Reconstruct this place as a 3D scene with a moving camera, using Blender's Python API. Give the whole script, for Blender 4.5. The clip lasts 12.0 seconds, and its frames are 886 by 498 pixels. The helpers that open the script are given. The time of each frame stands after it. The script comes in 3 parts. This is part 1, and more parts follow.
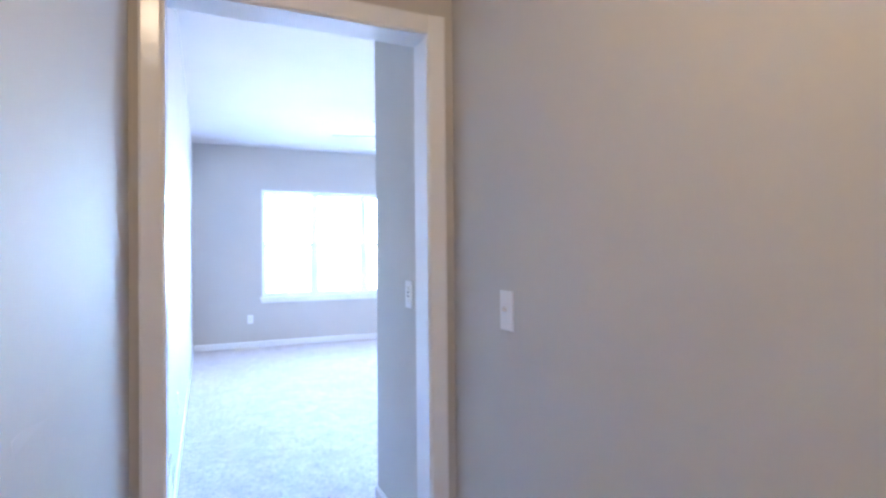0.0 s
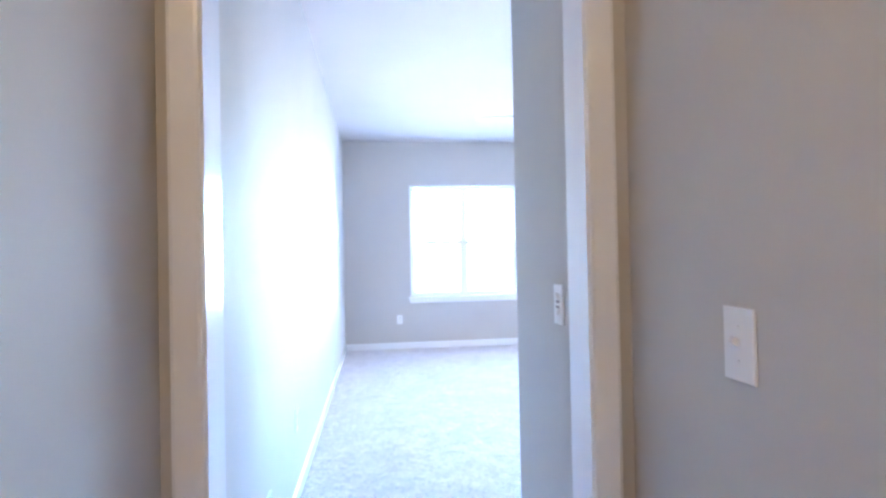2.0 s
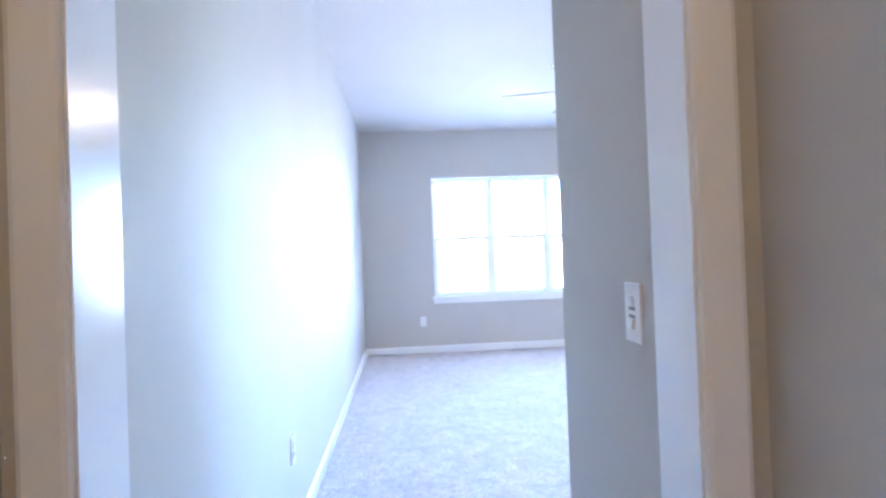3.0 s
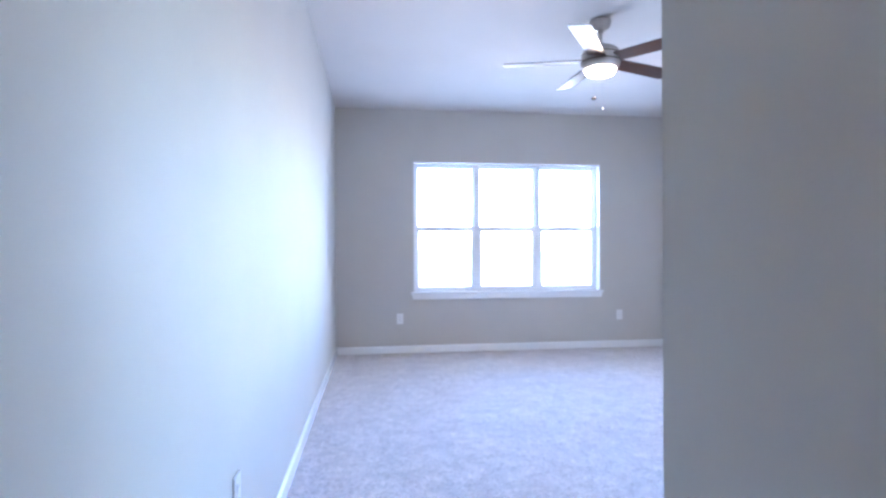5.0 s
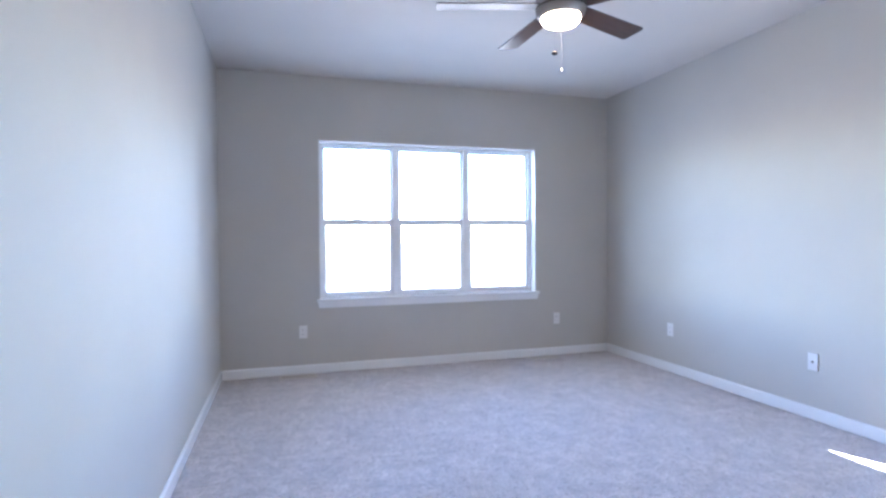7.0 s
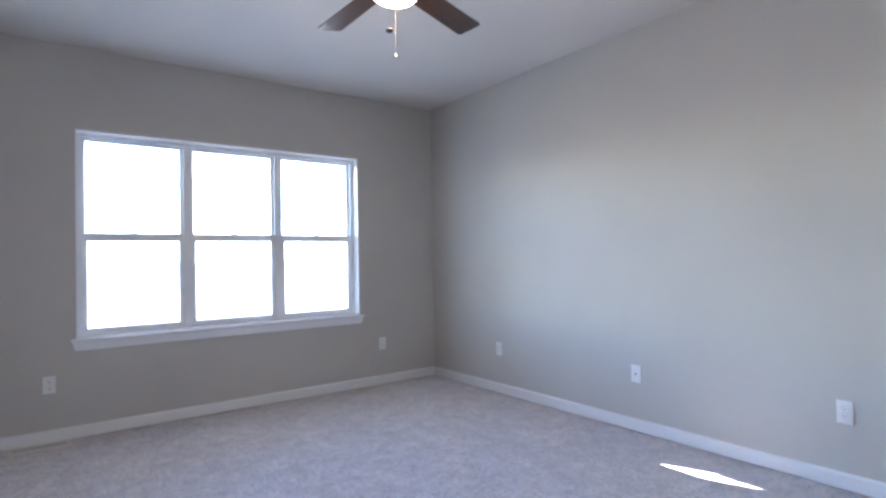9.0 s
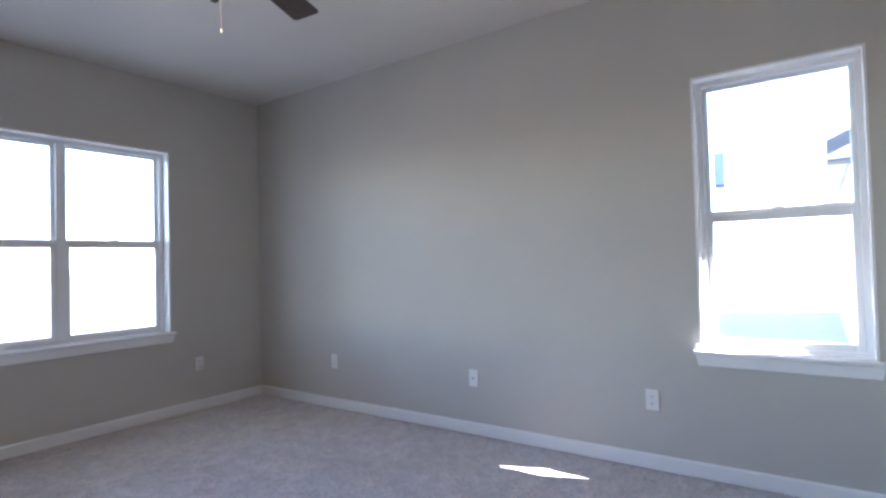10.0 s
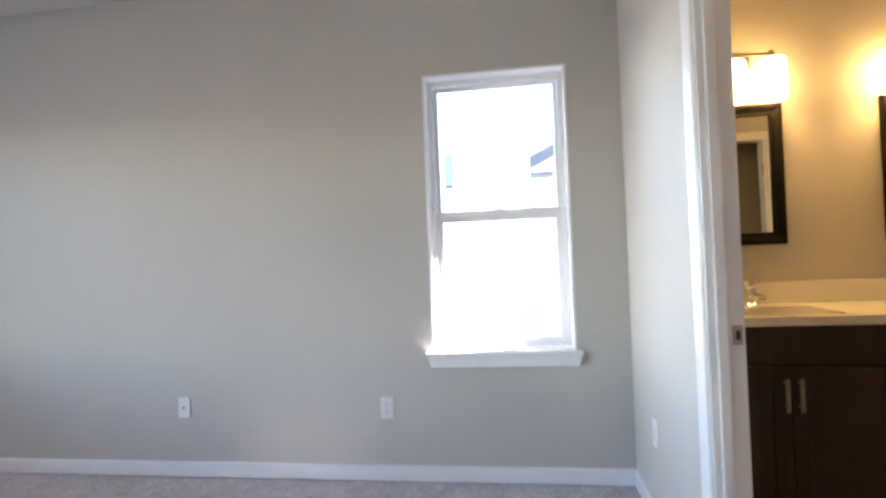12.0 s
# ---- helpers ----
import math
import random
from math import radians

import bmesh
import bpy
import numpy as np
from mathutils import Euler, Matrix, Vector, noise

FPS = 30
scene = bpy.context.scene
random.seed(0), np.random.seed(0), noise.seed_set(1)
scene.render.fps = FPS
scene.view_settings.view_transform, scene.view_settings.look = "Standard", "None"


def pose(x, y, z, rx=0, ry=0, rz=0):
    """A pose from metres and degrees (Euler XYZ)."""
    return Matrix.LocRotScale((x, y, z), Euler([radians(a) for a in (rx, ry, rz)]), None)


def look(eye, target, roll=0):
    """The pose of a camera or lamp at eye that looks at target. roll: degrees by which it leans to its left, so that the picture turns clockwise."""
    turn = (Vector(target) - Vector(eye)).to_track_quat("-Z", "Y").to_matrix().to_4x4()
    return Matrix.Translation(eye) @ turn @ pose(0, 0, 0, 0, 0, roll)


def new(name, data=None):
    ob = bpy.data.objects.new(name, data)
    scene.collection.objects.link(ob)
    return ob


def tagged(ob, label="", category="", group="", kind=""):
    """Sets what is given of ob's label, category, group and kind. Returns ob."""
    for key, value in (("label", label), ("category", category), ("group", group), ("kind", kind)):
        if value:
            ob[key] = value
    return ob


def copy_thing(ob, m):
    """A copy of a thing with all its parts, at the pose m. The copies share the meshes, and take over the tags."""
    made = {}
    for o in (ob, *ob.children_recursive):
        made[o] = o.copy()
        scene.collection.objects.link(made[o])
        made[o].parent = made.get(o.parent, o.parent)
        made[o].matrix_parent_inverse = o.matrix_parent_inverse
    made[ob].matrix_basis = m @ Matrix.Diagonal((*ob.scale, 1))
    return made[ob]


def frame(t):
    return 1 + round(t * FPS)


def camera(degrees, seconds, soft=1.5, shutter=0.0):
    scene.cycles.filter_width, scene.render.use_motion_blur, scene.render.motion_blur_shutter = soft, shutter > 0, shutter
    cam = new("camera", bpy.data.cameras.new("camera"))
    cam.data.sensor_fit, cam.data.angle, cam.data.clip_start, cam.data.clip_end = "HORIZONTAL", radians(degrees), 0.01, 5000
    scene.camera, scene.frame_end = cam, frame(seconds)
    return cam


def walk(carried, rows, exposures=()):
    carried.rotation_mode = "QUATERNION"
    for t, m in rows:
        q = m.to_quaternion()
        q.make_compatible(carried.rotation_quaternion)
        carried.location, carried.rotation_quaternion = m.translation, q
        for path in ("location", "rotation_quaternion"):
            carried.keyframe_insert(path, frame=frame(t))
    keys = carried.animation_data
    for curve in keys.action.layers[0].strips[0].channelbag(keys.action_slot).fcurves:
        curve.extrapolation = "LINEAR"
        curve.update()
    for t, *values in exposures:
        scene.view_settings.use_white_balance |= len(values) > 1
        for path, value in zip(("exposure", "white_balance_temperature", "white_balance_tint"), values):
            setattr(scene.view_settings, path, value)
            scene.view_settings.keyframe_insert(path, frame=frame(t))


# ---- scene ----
cam = camera(79.4, 12.0, soft=2.6)
PATH = [
    (0, (0.151, -1.727, 1.260), (0.965, 0.099, 1.279), -0.5),
    (0.5, (0.234, -1.612, 1.240), (0.842, 0.294, 1.253), -0.8),
    (1, (0.285, -1.488, 1.235), (0.729, 0.462, 1.253), -0.5),
    (1.5, (0.360, -1.291, 1.239), (0.684, 0.683, 1.263), -0.7),
    (2, (0.421, -1.085, 1.241), (0.668, 0.899, 1.262), -1.1),
    (2.5, (0.478, -0.846, 1.238), (0.647, 1.147, 1.252), -1.2),
    (3, (0.499, -0.602, 1.218), (0.646, 1.393, 1.237), -2.1),
    (5, (0.428, -0.019, 1.171), (0.682, 1.964, 1.173), -0.2),
    (5.5, (0.46, 0.288, 1.211), (0.785, 2.262, 1.195), -0.2),
    (6, (0.496, 0.512, 1.203), (0.895, 2.472, 1.184), -0.3),
    (6.5, (0.52, 0.728, 1.229), (1.001, 2.669, 1.198), -0.4),
    (8.5, (0.661, 1.378, 1.19), (1.642, 3.121, 1.217), -0.9),
    (9, (0.718, 1.464, 1.202), (1.904, 3.074, 1.238), -1.1),
    (9.5, (0.735, 1.561, 1.192), (2.168, 2.956, 1.243), -1.3),
    (10, (0.787, 1.643, 1.200), (2.420, 2.796, 1.249), -1.6),
    (10.5, (0.824, 1.685, 1.198), (2.596, 2.612, 1.245), -1.7),
    (11, (0.896, 1.702, 1.206), (2.762, 2.421, 1.243), -2.1),
    (11.5, (1.013, 1.705, 1.190), (2.948, 2.211, 1.227), -2.3),
    (12, (1.129, 1.7, 1.197), (3.107, 1.989, 1.222), -2.3),
]
EXPOSURES = [(0, 6.90, 4450, 19), (2.0, 6.86, 4650, 19), (3.2, 6.54, 4740, 19), (4.8, 6.12, 4860, 21), (6.5, 5.70, 5080, 20), (8.5, 5.32, 5420, 20), (9.5, 4.84, 5620, 19), (10.0, 4.63, 5700, 19), (11.0, 4.77, 5800, 19), (12, 4.95, 6200, 19)]
walk(cam, [(t, look(eye, target, roll)) for t, eye, target, roll in PATH], EXPOSURES)

# ---- daylight ----
SUN_WAY = Vector((0.352, -0.936, 0.885)).normalized()  # from the ground towards the sun
SKY_STRENGTH = 0.095
world = bpy.data.worlds.new("sky")
scene.world = world
world.use_nodes = True
wn = world.node_tree
wn.nodes.clear()
sky = wn.nodes.new("ShaderNodeTexSky")
sky.sky_type = "NISHITA"
sky.sun_disc = False
sky.sun_elevation = math.asin(SUN_WAY.z)
sky.sun_rotation = math.atan2(SUN_WAY.x, SUN_WAY.y)
sky.dust_density = 0.15
back = wn.nodes.new("ShaderNodeBackground")
back.inputs["Strength"].default_value = SKY_STRENGTH
wout = wn.nodes.new("ShaderNodeOutputWorld")
wn.links.new(sky.outputs[0], back.inputs["Color"])
wn.links.new(back.outputs[0], wout.inputs["Surface"])

sun_data = bpy.data.lights.new("sun", "SUN")
sun_data.energy, sun_data.angle, sun_data.color = 3.0, radians(0.5), (1.0, 0.95, 0.87)
sun = new("sun", sun_data)
sun.matrix_world = look((12, -20, 22), Vector((12, -20, 22)) - SUN_WAY)

# area lamps in both window openings, added to the sky's own light
bay_data = bpy.data.lights.new("window_daylight", "AREA")
bay_data.shape, bay_data.size, bay_data.size_y = "RECTANGLE", 2.14, 1.42
bay_data.energy, bay_data.color = 0.75, (0.70, 0.84, 1.0)
bay = new("window_daylight", bay_data)
bay.matrix_world = look((1.967, 6.162, 1.43), (1.967, 5.0, 1.43))
# added mainly to haze the view through the side window to white
side_data = bpy.data.lights.new("side_window_haze_lamp", "AREA")
side_data.shape, side_data.size, side_data.size_y = "RECTANGLE", 0.72, 1.42
side_data.energy, side_data.color = 0.08, (0.70, 0.84, 1.0)
side = new("side_window_haze_lamp", side_data)
side.matrix_world = look((4.09, 1.8125, 1.43), (3.0, 1.8125, 1.43))

# lamp colours and strengths
FAN_LIGHT = (1.0, 0.68, 0.36), 2.4
VANITY_LIGHT = (1.0, 0.61, 0.19), 0.64
HALL_LIGHT = (1.0, 0.62, 0.25), 0.78

# ---- plan, metres ----
RIGHT = 3.928      # bedroom wall with the single window
BACK = 6.0         # bedroom wall with the triple window
CEIL = 2.752
NEAR = 1.17        # bedroom wall with the bathroom door
NEAR_BACK = 1.072
PASS_X = 0.946     # passage wall
PASS_Y = 0.897     # its outer corner
HALL_Y = 0.182     # hall face of the door wall
DOOR_BACK = 0.315
HALL_L, HALL_R = -0.066, 1.05
DOOR_L, DOOR_R, DOOR_H = 0.036, 0.938, 2.112
EXT = 0.165        # thickness of the outer walls
BASE_H = 0.09


# ---- materials ----
def shader(name, base=(0.8, 0.8, 0.8), rough=0.5, metal=0.0):
    mat = bpy.data.materials.new(name)
    mat.use_nodes = True
    nt = mat.node_tree
    bsdf = nt.nodes["Principled BSDF"]
    bsdf.inputs["Base Color"].default_value = (*base, 1)
    bsdf.inputs["Roughness"].default_value = rough
    bsdf.inputs["Metallic"].default_value = metal
    return mat, nt, bsdf


def noise_node(nt, scale, detail=3.0, rough=0.55, stretch=(1, 1, 1)):
    co = nt.nodes.new("ShaderNodeTexCoord")
    mp = nt.nodes.new("ShaderNodeMapping")
    mp.inputs["Scale"].default_value = stretch
    tex = nt.nodes.new("ShaderNodeTexNoise")
    tex.inputs["Scale"].default_value = scale
    tex.inputs["Detail"].default_value = detail
    tex.inputs["Roughness"].default_value = rough
    nt.links.new(co.outputs["Object"], mp.inputs["Vector"])
    nt.links.new(mp.outputs[0], tex.inputs["Vector"])
    return tex


def ramp(nt, source, stops):
    r = nt.nodes.new("ShaderNodeValToRGB")
    el = r.color_ramp.elements
    while len(el) < len(stops):
        el.new(0.5)
    for e, (p, c) in zip(el, stops):
        e.position, e.color = p, (*c, 1)
    nt.links.new(source, r.inputs["Fac"])
    return r


def bump(nt, bsdf, height, strength, distance):
    b = nt.nodes.new("ShaderNodeBump")
    b.inputs["Strength"].default_value = strength
    b.inputs["Distance"].default_value = distance
    nt.links.new(height, b.inputs["Height"])
    nt.links.new(b.outputs[0], bsdf.inputs["Normal"])


def mixed(nt, a, b, fac, mode="MIX"):
    m = nt.nodes.new("ShaderNodeMix")
    m.data_type, m.blend_type = "RGBA", mode
    m.inputs[0].default_value = fac
    nt.links.new(a, m.inputs[6])
    nt.links.new(b, m.inputs[7])
    return m.outputs[2]


def painted(name, colour, rough, peel=0.25, vary=0.03):
    """Rolled wall paint: broad faint mottling and fine orange peel."""
    mat, nt, bsdf = shader(name, colour, rough)
    big = noise_node(nt, 1.3, 4)
    lo = tuple(c * (1 - vary) for c in colour)
    hi = tuple(min(1, c * (1 + vary)) for c in colour)
    r = ramp(nt, big.outputs["Fac"], [(0.3, lo), (0.7, hi)])
    nt.links.new(r.outputs[0], bsdf.inputs["Base Color"])
    if rough > 0.65:
        bsdf.inputs["Specular IOR Level"].default_value = 0.3
    fine = noise_node(nt, 260, 2)
    bump(nt, bsdf, fine.outputs["Fac"], peel, 0.0012)
    rr = nt.nodes.new("ShaderNodeMapRange")
    rr.inputs["To Min"].default_value, rr.inputs["To Max"].default_value = rough - 0.06, rough + 0.06
    nt.links.new(big.outputs["Fac"], rr.inputs["Value"])
    nt.links.new(rr.outputs[0], bsdf.inputs["Roughness"])
    return mat


def wooden(name, dark, light, rough, axis=(1, 12, 12), scale=6.0):
    mat, nt, bsdf = shader(name, dark, rough)
    grain = noise_node(nt, scale, 8, 0.65, axis)
    fine = noise_node(nt, scale * 9, 4, 0.6, axis)
    r = ramp(nt, grain.outputs["Fac"], [(0.32, dark), (0.68, light)])
    r2 = ramp(nt, fine.outputs["Fac"], [(0.35, (0.75, 0.75, 0.75)), (0.65, (1, 1, 1))])
    nt.links.new(mixed(nt, r.outputs[0], r2.outputs[0], 0.7, "MULTIPLY"), bsdf.inputs["Base Color"])
    bump(nt, bsdf, fine.outputs["Fac"], 0.15, 0.001)
    return mat


def glowing(name, colour, strength):
    mat, nt, bsdf = shader(name, (0.9, 0.88, 0.84), 0.35)
    bsdf.inputs["Emission Color"].default_value = (*colour, 1)
    bsdf.inputs["Emission Strength"].default_value = strength
    return mat


WALL_PAINT = painted("greige_wall_paint", (0.559, 0.534, 0.483), 0.70)
BATH_PAINT = painted("bathroom_wall_paint", (0.55, 0.52, 0.475), 0.5)
CEILING_PAINT = painted("flat_ceiling_paint", (0.69, 0.652, 0.607), 0.85, 0.5)
TRIM_PAINT = painted("white_trim_enamel", (0.86, 0.86, 0.85), 0.22, 0.05, 0.01)
VINYL = painted("white_window_vinyl", (0.88, 0.885, 0.89), 0.3, 0.03, 0.01)
PLASTIC = painted("white_device_plastic", (0.82, 0.81, 0.79), 0.3, 0.02, 0.01)
# near-black: the shade inside slots, holes and the return grille, as colour
SLOT_SHADE, _, _ = shader("slot_shade_black", (0.03, 0.03, 0.03), 0.6)
TOGGLE_SHADE, _, _ = shader("grey_toggle_shade", (0.26, 0.23, 0.24), 0.5)
DUCT_SHADE, _, _ = shader("duct_shade_grey", (0.22, 0.20, 0.18), 0.6)
NICKEL, nk_nt, nk_b = shader("brushed_nickel", (0.46, 0.43, 0.395), 0.32, 1.0)
nk_noise = noise_node(nk_nt, 40, 3, 0.6, (1, 1, 25))
nk_r = nk_nt.nodes.new("ShaderNodeMapRange")
nk_r.inputs["To Min"].default_value, nk_r.inputs["To Max"].default_value = 0.25, 0.42
nk_nt.links.new(nk_noise.outputs["Fac"], nk_r.inputs["Value"])
nk_nt.links.new(nk_r.outputs[0], nk_b.inputs["Roughness"])
CHROME, _, _ = shader("chrome", (0.8, 0.8, 0.8), 0.08, 1.0)
BRONZE, _, _ = shader("dark_metal", (0.08, 0.07, 0.06), 0.4, 1.0)
BLADE_WOOD = wooden("walnut_blade", (0.045, 0.022, 0.016), (0.10, 0.05, 0.035), 0.3, (1, 14, 14), 5)
CABINET_WOOD = wooden("espresso_cabinet_wood", (0.022, 0.012, 0.008), (0.036, 0.020, 0.013), 0.42, (14, 14, 1), 4)
FRAME_BLACK = wooden("black_mirror_frame", (0.006, 0.005, 0.0045), (0.011, 0.009, 0.008), 0.42, (8, 8, 8), 6)
FRAME_BLACK.node_tree.nodes["Principled BSDF"].inputs["Specular IOR Level"].default_value = 0.1
COUNTER = painted("cream_cultured_marble", (0.76, 0.73, 0.66), 0.18, 0.02, 0.05)
SLAT_PAINT = painted("taupe_vent_slat_enamel", (0.70, 0.66, 0.60), 0.5, 0.05, 0.02)
VENT_PAINT = painted("cream_vent_enamel", (0.80, 0.77, 0.71), 0.4, 0.05, 0.02)
PALE_STREAK = painted("paler_wall_paint", (0.582, 0.553, 0.508), 0.68, 0.05, 0.06)
SIDING = painted("white_lap_siding", (0.72, 0.72, 0.70), 0.6, 0.1, 0.03)
FASCIA = painted("grey_fascia_paint", (0.055, 0.057, 0.062), 0.5, 0.1, 0.04)
FAN_GLOBE = glowing("lit_opal_glass", *FAN_LIGHT)
VANITY_GLOBE = glowing("lit_vanity_glass", *VANITY_LIGHT)
HALL_GLOBE = glowing("lit_hall_glass", *HALL_LIGHT)
MIRROR, _, _ = shader("silvered_mirror", (0.88, 0.89, 0.88), 0.01, 1.0)


def make_glass():
    mat = bpy.data.materials.new("window_glass")
    mat.use_nodes = True
    nt = mat.node_tree
    nt.nodes.clear()
    out = nt.nodes.new("ShaderNodeOutputMaterial")
    clear = nt.nodes.new("ShaderNodeBsdfTransparent")
    clear.inputs["Color"].default_value = (0.95, 0.97, 0.97, 1)
    gloss = nt.nodes.new("ShaderNodeBsdfGlossy")
    gloss.inputs["Roughness"].default_value = 0.0
    fres = nt.nodes.new("ShaderNodeFresnel")
    fres.inputs["IOR"].default_value = 1.45
    mix = nt.nodes.new("ShaderNodeMixShader")
    nt.links.new(fres.outputs[0], mix.inputs[0])
    nt.links.new(clear.outputs[0], mix.inputs[1])
    nt.links.new(gloss.outputs[0], mix.inputs[2])
    nt.links.new(mix.outputs[0], out.inputs["Surface"])
    return mat


GLASS = make_glass()


def make_carpet():
    mat, nt, bsdf = shader("cut_pile_carpet", (0.36, 0.32, 0.30), 0.6)
    bsdf.inputs["Sheen Weight"].default_value = 1.0
    bsdf.inputs["Sheen Roughness"].default_value = 0.5
    bsdf.inputs["Specular IOR Level"].default_value = 0.8
    tuft = noise_node(nt, 230, 3, 0.75)
    clump = noise_node(nt, 85, 4, 0.75)
    fleck = noise_node(nt, 40, 4, 0.75)
    trodden = noise_node(nt, 11, 6, 0.78)
    broad = noise_node(nt, 3.4, 5, 0.65)
    c1 = ramp(nt, tuft.outputs["Fac"], [(0.3, (0.56, 0.50, 0.49)), (0.5, (0.90, 0.84, 0.83)), (0.7, (1.0, 0.955, 0.94))])
    c2 = ramp(nt, clump.outputs["Fac"], [(0.36, (0.50, 0.475, 0.47)), (0.60, (1.12, 1.09, 1.08))])
    c3 = ramp(nt, trodden.outputs["Fac"], [(0.38, (0.62, 0.60, 0.61)), (0.60, (1.06, 1.05, 1.05))])
    c4 = ramp(nt, broad.outputs["Fac"], [(0.38, (0.82, 0.81, 0.815)), (0.60, (1.04, 1.04, 1.04))])
    c5 = ramp(nt, fleck.outputs["Fac"], [(0.36, (0.34, 0.31, 0.305)), (0.47, (1.0, 1.0, 1.0)), (0.58, (1.0, 1.0, 1.0)), (0.68, (1.4, 1.37, 1.35))])
    a = mixed(nt, c1.outputs[0], c2.outputs[0], 1.0, "MULTIPLY")
    a = mixed(nt, a, c3.outputs[0], 1.0, "MULTIPLY")
    a = mixed(nt, a, c5.outputs[0], 1.0, "MULTIPLY")
    nt.links.new(mixed(nt, a, c4.outputs[0], 1.0, "MULTIPLY"), bsdf.inputs["Base Color"])
    add = nt.nodes.new("ShaderNodeMath")
    add.operation = "ADD"
    nt.links.new(tuft.outputs["Fac"], add.inputs[0])
    nt.links.new(clump.outputs["Fac"], add.inputs[1])
    bump(nt, bsdf, add.outputs[0], 0.8, 0.010)
    return mat


CARPET = make_carpet()


def make_ground():
    mat, nt, bsdf = shader("pale_dry_soil", (0.38, 0.35, 0.30), 0.95)
    big = noise_node(nt, 0.15, 6, 0.6)
    r = ramp(nt, big.outputs["Fac"], [(0.3, (0.25, 0.205, 0.145)), (0.7, (0.36, 0.30, 0.22))])
    nt.links.new(r.outputs[0], bsdf.inputs["Base Color"])
    fine = noise_node(nt, 12, 5)
    bump(nt, bsdf, fine.outputs["Fac"], 0.6, 0.03)
    return mat


GROUND = make_ground()


def make_shingle():
    mat, nt, bsdf = shader("grey_roof_shingle", (0.2, 0.2, 0.2), 0.9)
    tex = noise_node(nt, 9, 5, 0.7)
    r = ramp(nt, tex.outputs["Fac"], [(0.3, (0.13, 0.13, 0.135)), (0.7, (0.26, 0.255, 0.25))])
    nt.links.new(r.outputs[0], bsdf.inputs["Base Color"])
    bump(nt, bsdf, tex.outputs["Fac"], 0.5, 0.01)
    return mat


SHINGLE = make_shingle()


def make_tile():
    mat, nt, bsdf = shader("bathroom_vinyl_floor", (0.40, 0.36, 0.31), 0.35)
    tex = noise_node(nt, 5, 5, 0.6)
    r = ramp(nt, tex.outputs["Fac"], [(0.3, (0.33, 0.29, 0.25)), (0.7, (0.46, 0.42, 0.37))])
    nt.links.new(r.outputs[0], bsdf.inputs["Base Color"])
    return mat


BATH_FLOOR = make_tile()


def make_sticker():
    mat, nt, bsdf = shader("pale_blue_paper", (0.55, 0.68, 0.78), 0.7)
    tex = noise_node(nt, 30, 3)
    r = ramp(nt, tex.outputs["Fac"], [(0.3, (0.60, 0.71, 0.81)), (0.7, (0.70, 0.79, 0.87))])
    nt.links.new(r.outputs[0], bsdf.inputs["Base Color"])
    bsdf.inputs["Transmission Weight"].default_value = 0.42
    bsdf.inputs["Roughness"].default_value = 0.8
    return mat


STICKER = make_sticker()


# ---- mesh helpers ----
def box(bm, x0, x1, y0, y1, z0, z1):
    v = [bm.verts.new((x, y, z)) for x in (x0, x1) for y in (y0, y1) for z in (z0, z1)]
    for q in ((0, 1, 3, 2), (4, 6, 7, 5), (0, 4, 5, 1), (2, 3, 7, 6), (0, 2, 6, 4), (1, 5, 7, 3)):
        bm.faces.new([v[i] for i in q])
    return v


def soften(bm, width, segments=2):
    bmesh.ops.recalc_face_normals(bm, faces=bm.faces)
    sharp = [e for e in bm.edges if len(e.link_faces) == 2 and e.calc_face_angle(0) > 0.6]
    bmesh.ops.bevel(bm, geom=sharp, offset=width, segments=segments, affect="EDGES", profile=0.5)


def lathe(bm, profile, steps=40, centre=(0, 0, 0)):
    """Turn (radius, z) pairs round the z axis."""
    rings = []
    for r, z in profile:
        if r < 1e-5:
            rings.append([bm.verts.new((centre[0], centre[1], centre[2] + z))])
        else:
            rings.append([bm.verts.new((centre[0] + r * math.cos(2 * math.pi * k / steps), centre[1] + r * math.sin(2 * math.pi * k / steps), centre[2] + z)) for k in range(steps)])
    for a, b in zip(rings, rings[1:]):
        for k in range(steps):
            n = (k + 1) % steps
            if len(a) == 1 and len(b) > 1:
                bm.faces.new((a[0], b[k], b[n]))
            elif len(b) == 1 and len(a) > 1:
                bm.faces.new((a[k], b[0], a[n]))
            elif len(a) > 1:
                bm.faces.new((a[k], b[k], b[n], a[n]))


def extrude_profile(bm, outline, start, end, across, up):
    """Sweep a closed outline of (u, v) points straight from start to end."""
    across, up = Vector(across), Vector(up)
    ends = [[bm.verts.new(Vector(p) + across * u + up * v) for u, v in outline] for p in (start, end)]
    n = len(outline)
    for k in range(n):
        bm.faces.new((ends[0][k], ends[0][(k + 1) % n], ends[1][(k + 1) % n], ends[1][k]))
    bm.faces.new(ends[0][::-1])
    bm.faces.new(ends[1])


def mesh_from(name, bm, material, smooth=False):
    bmesh.ops.recalc_face_normals(bm, faces=bm.faces)
    me = bpy.data.meshes.new(name)
    bm.to_mesh(me)
    bm.free()
    me.materials.append(material)
    if smooth:
        for p in me.polygons:
            p.use_smooth = True
        me.set_sharp_from_angle(angle=radians(40))
    return me


def part(name, bm, material, parent=None, label="", smooth=False):
    ob = new(name, mesh_from(name, bm, material, smooth))
    if parent is not None:
        ob.parent = parent
    return tagged(ob, label)


def structure(name, bm, material, label, category):
    return tagged(part(name, bm, material), label, category, kind="structure")


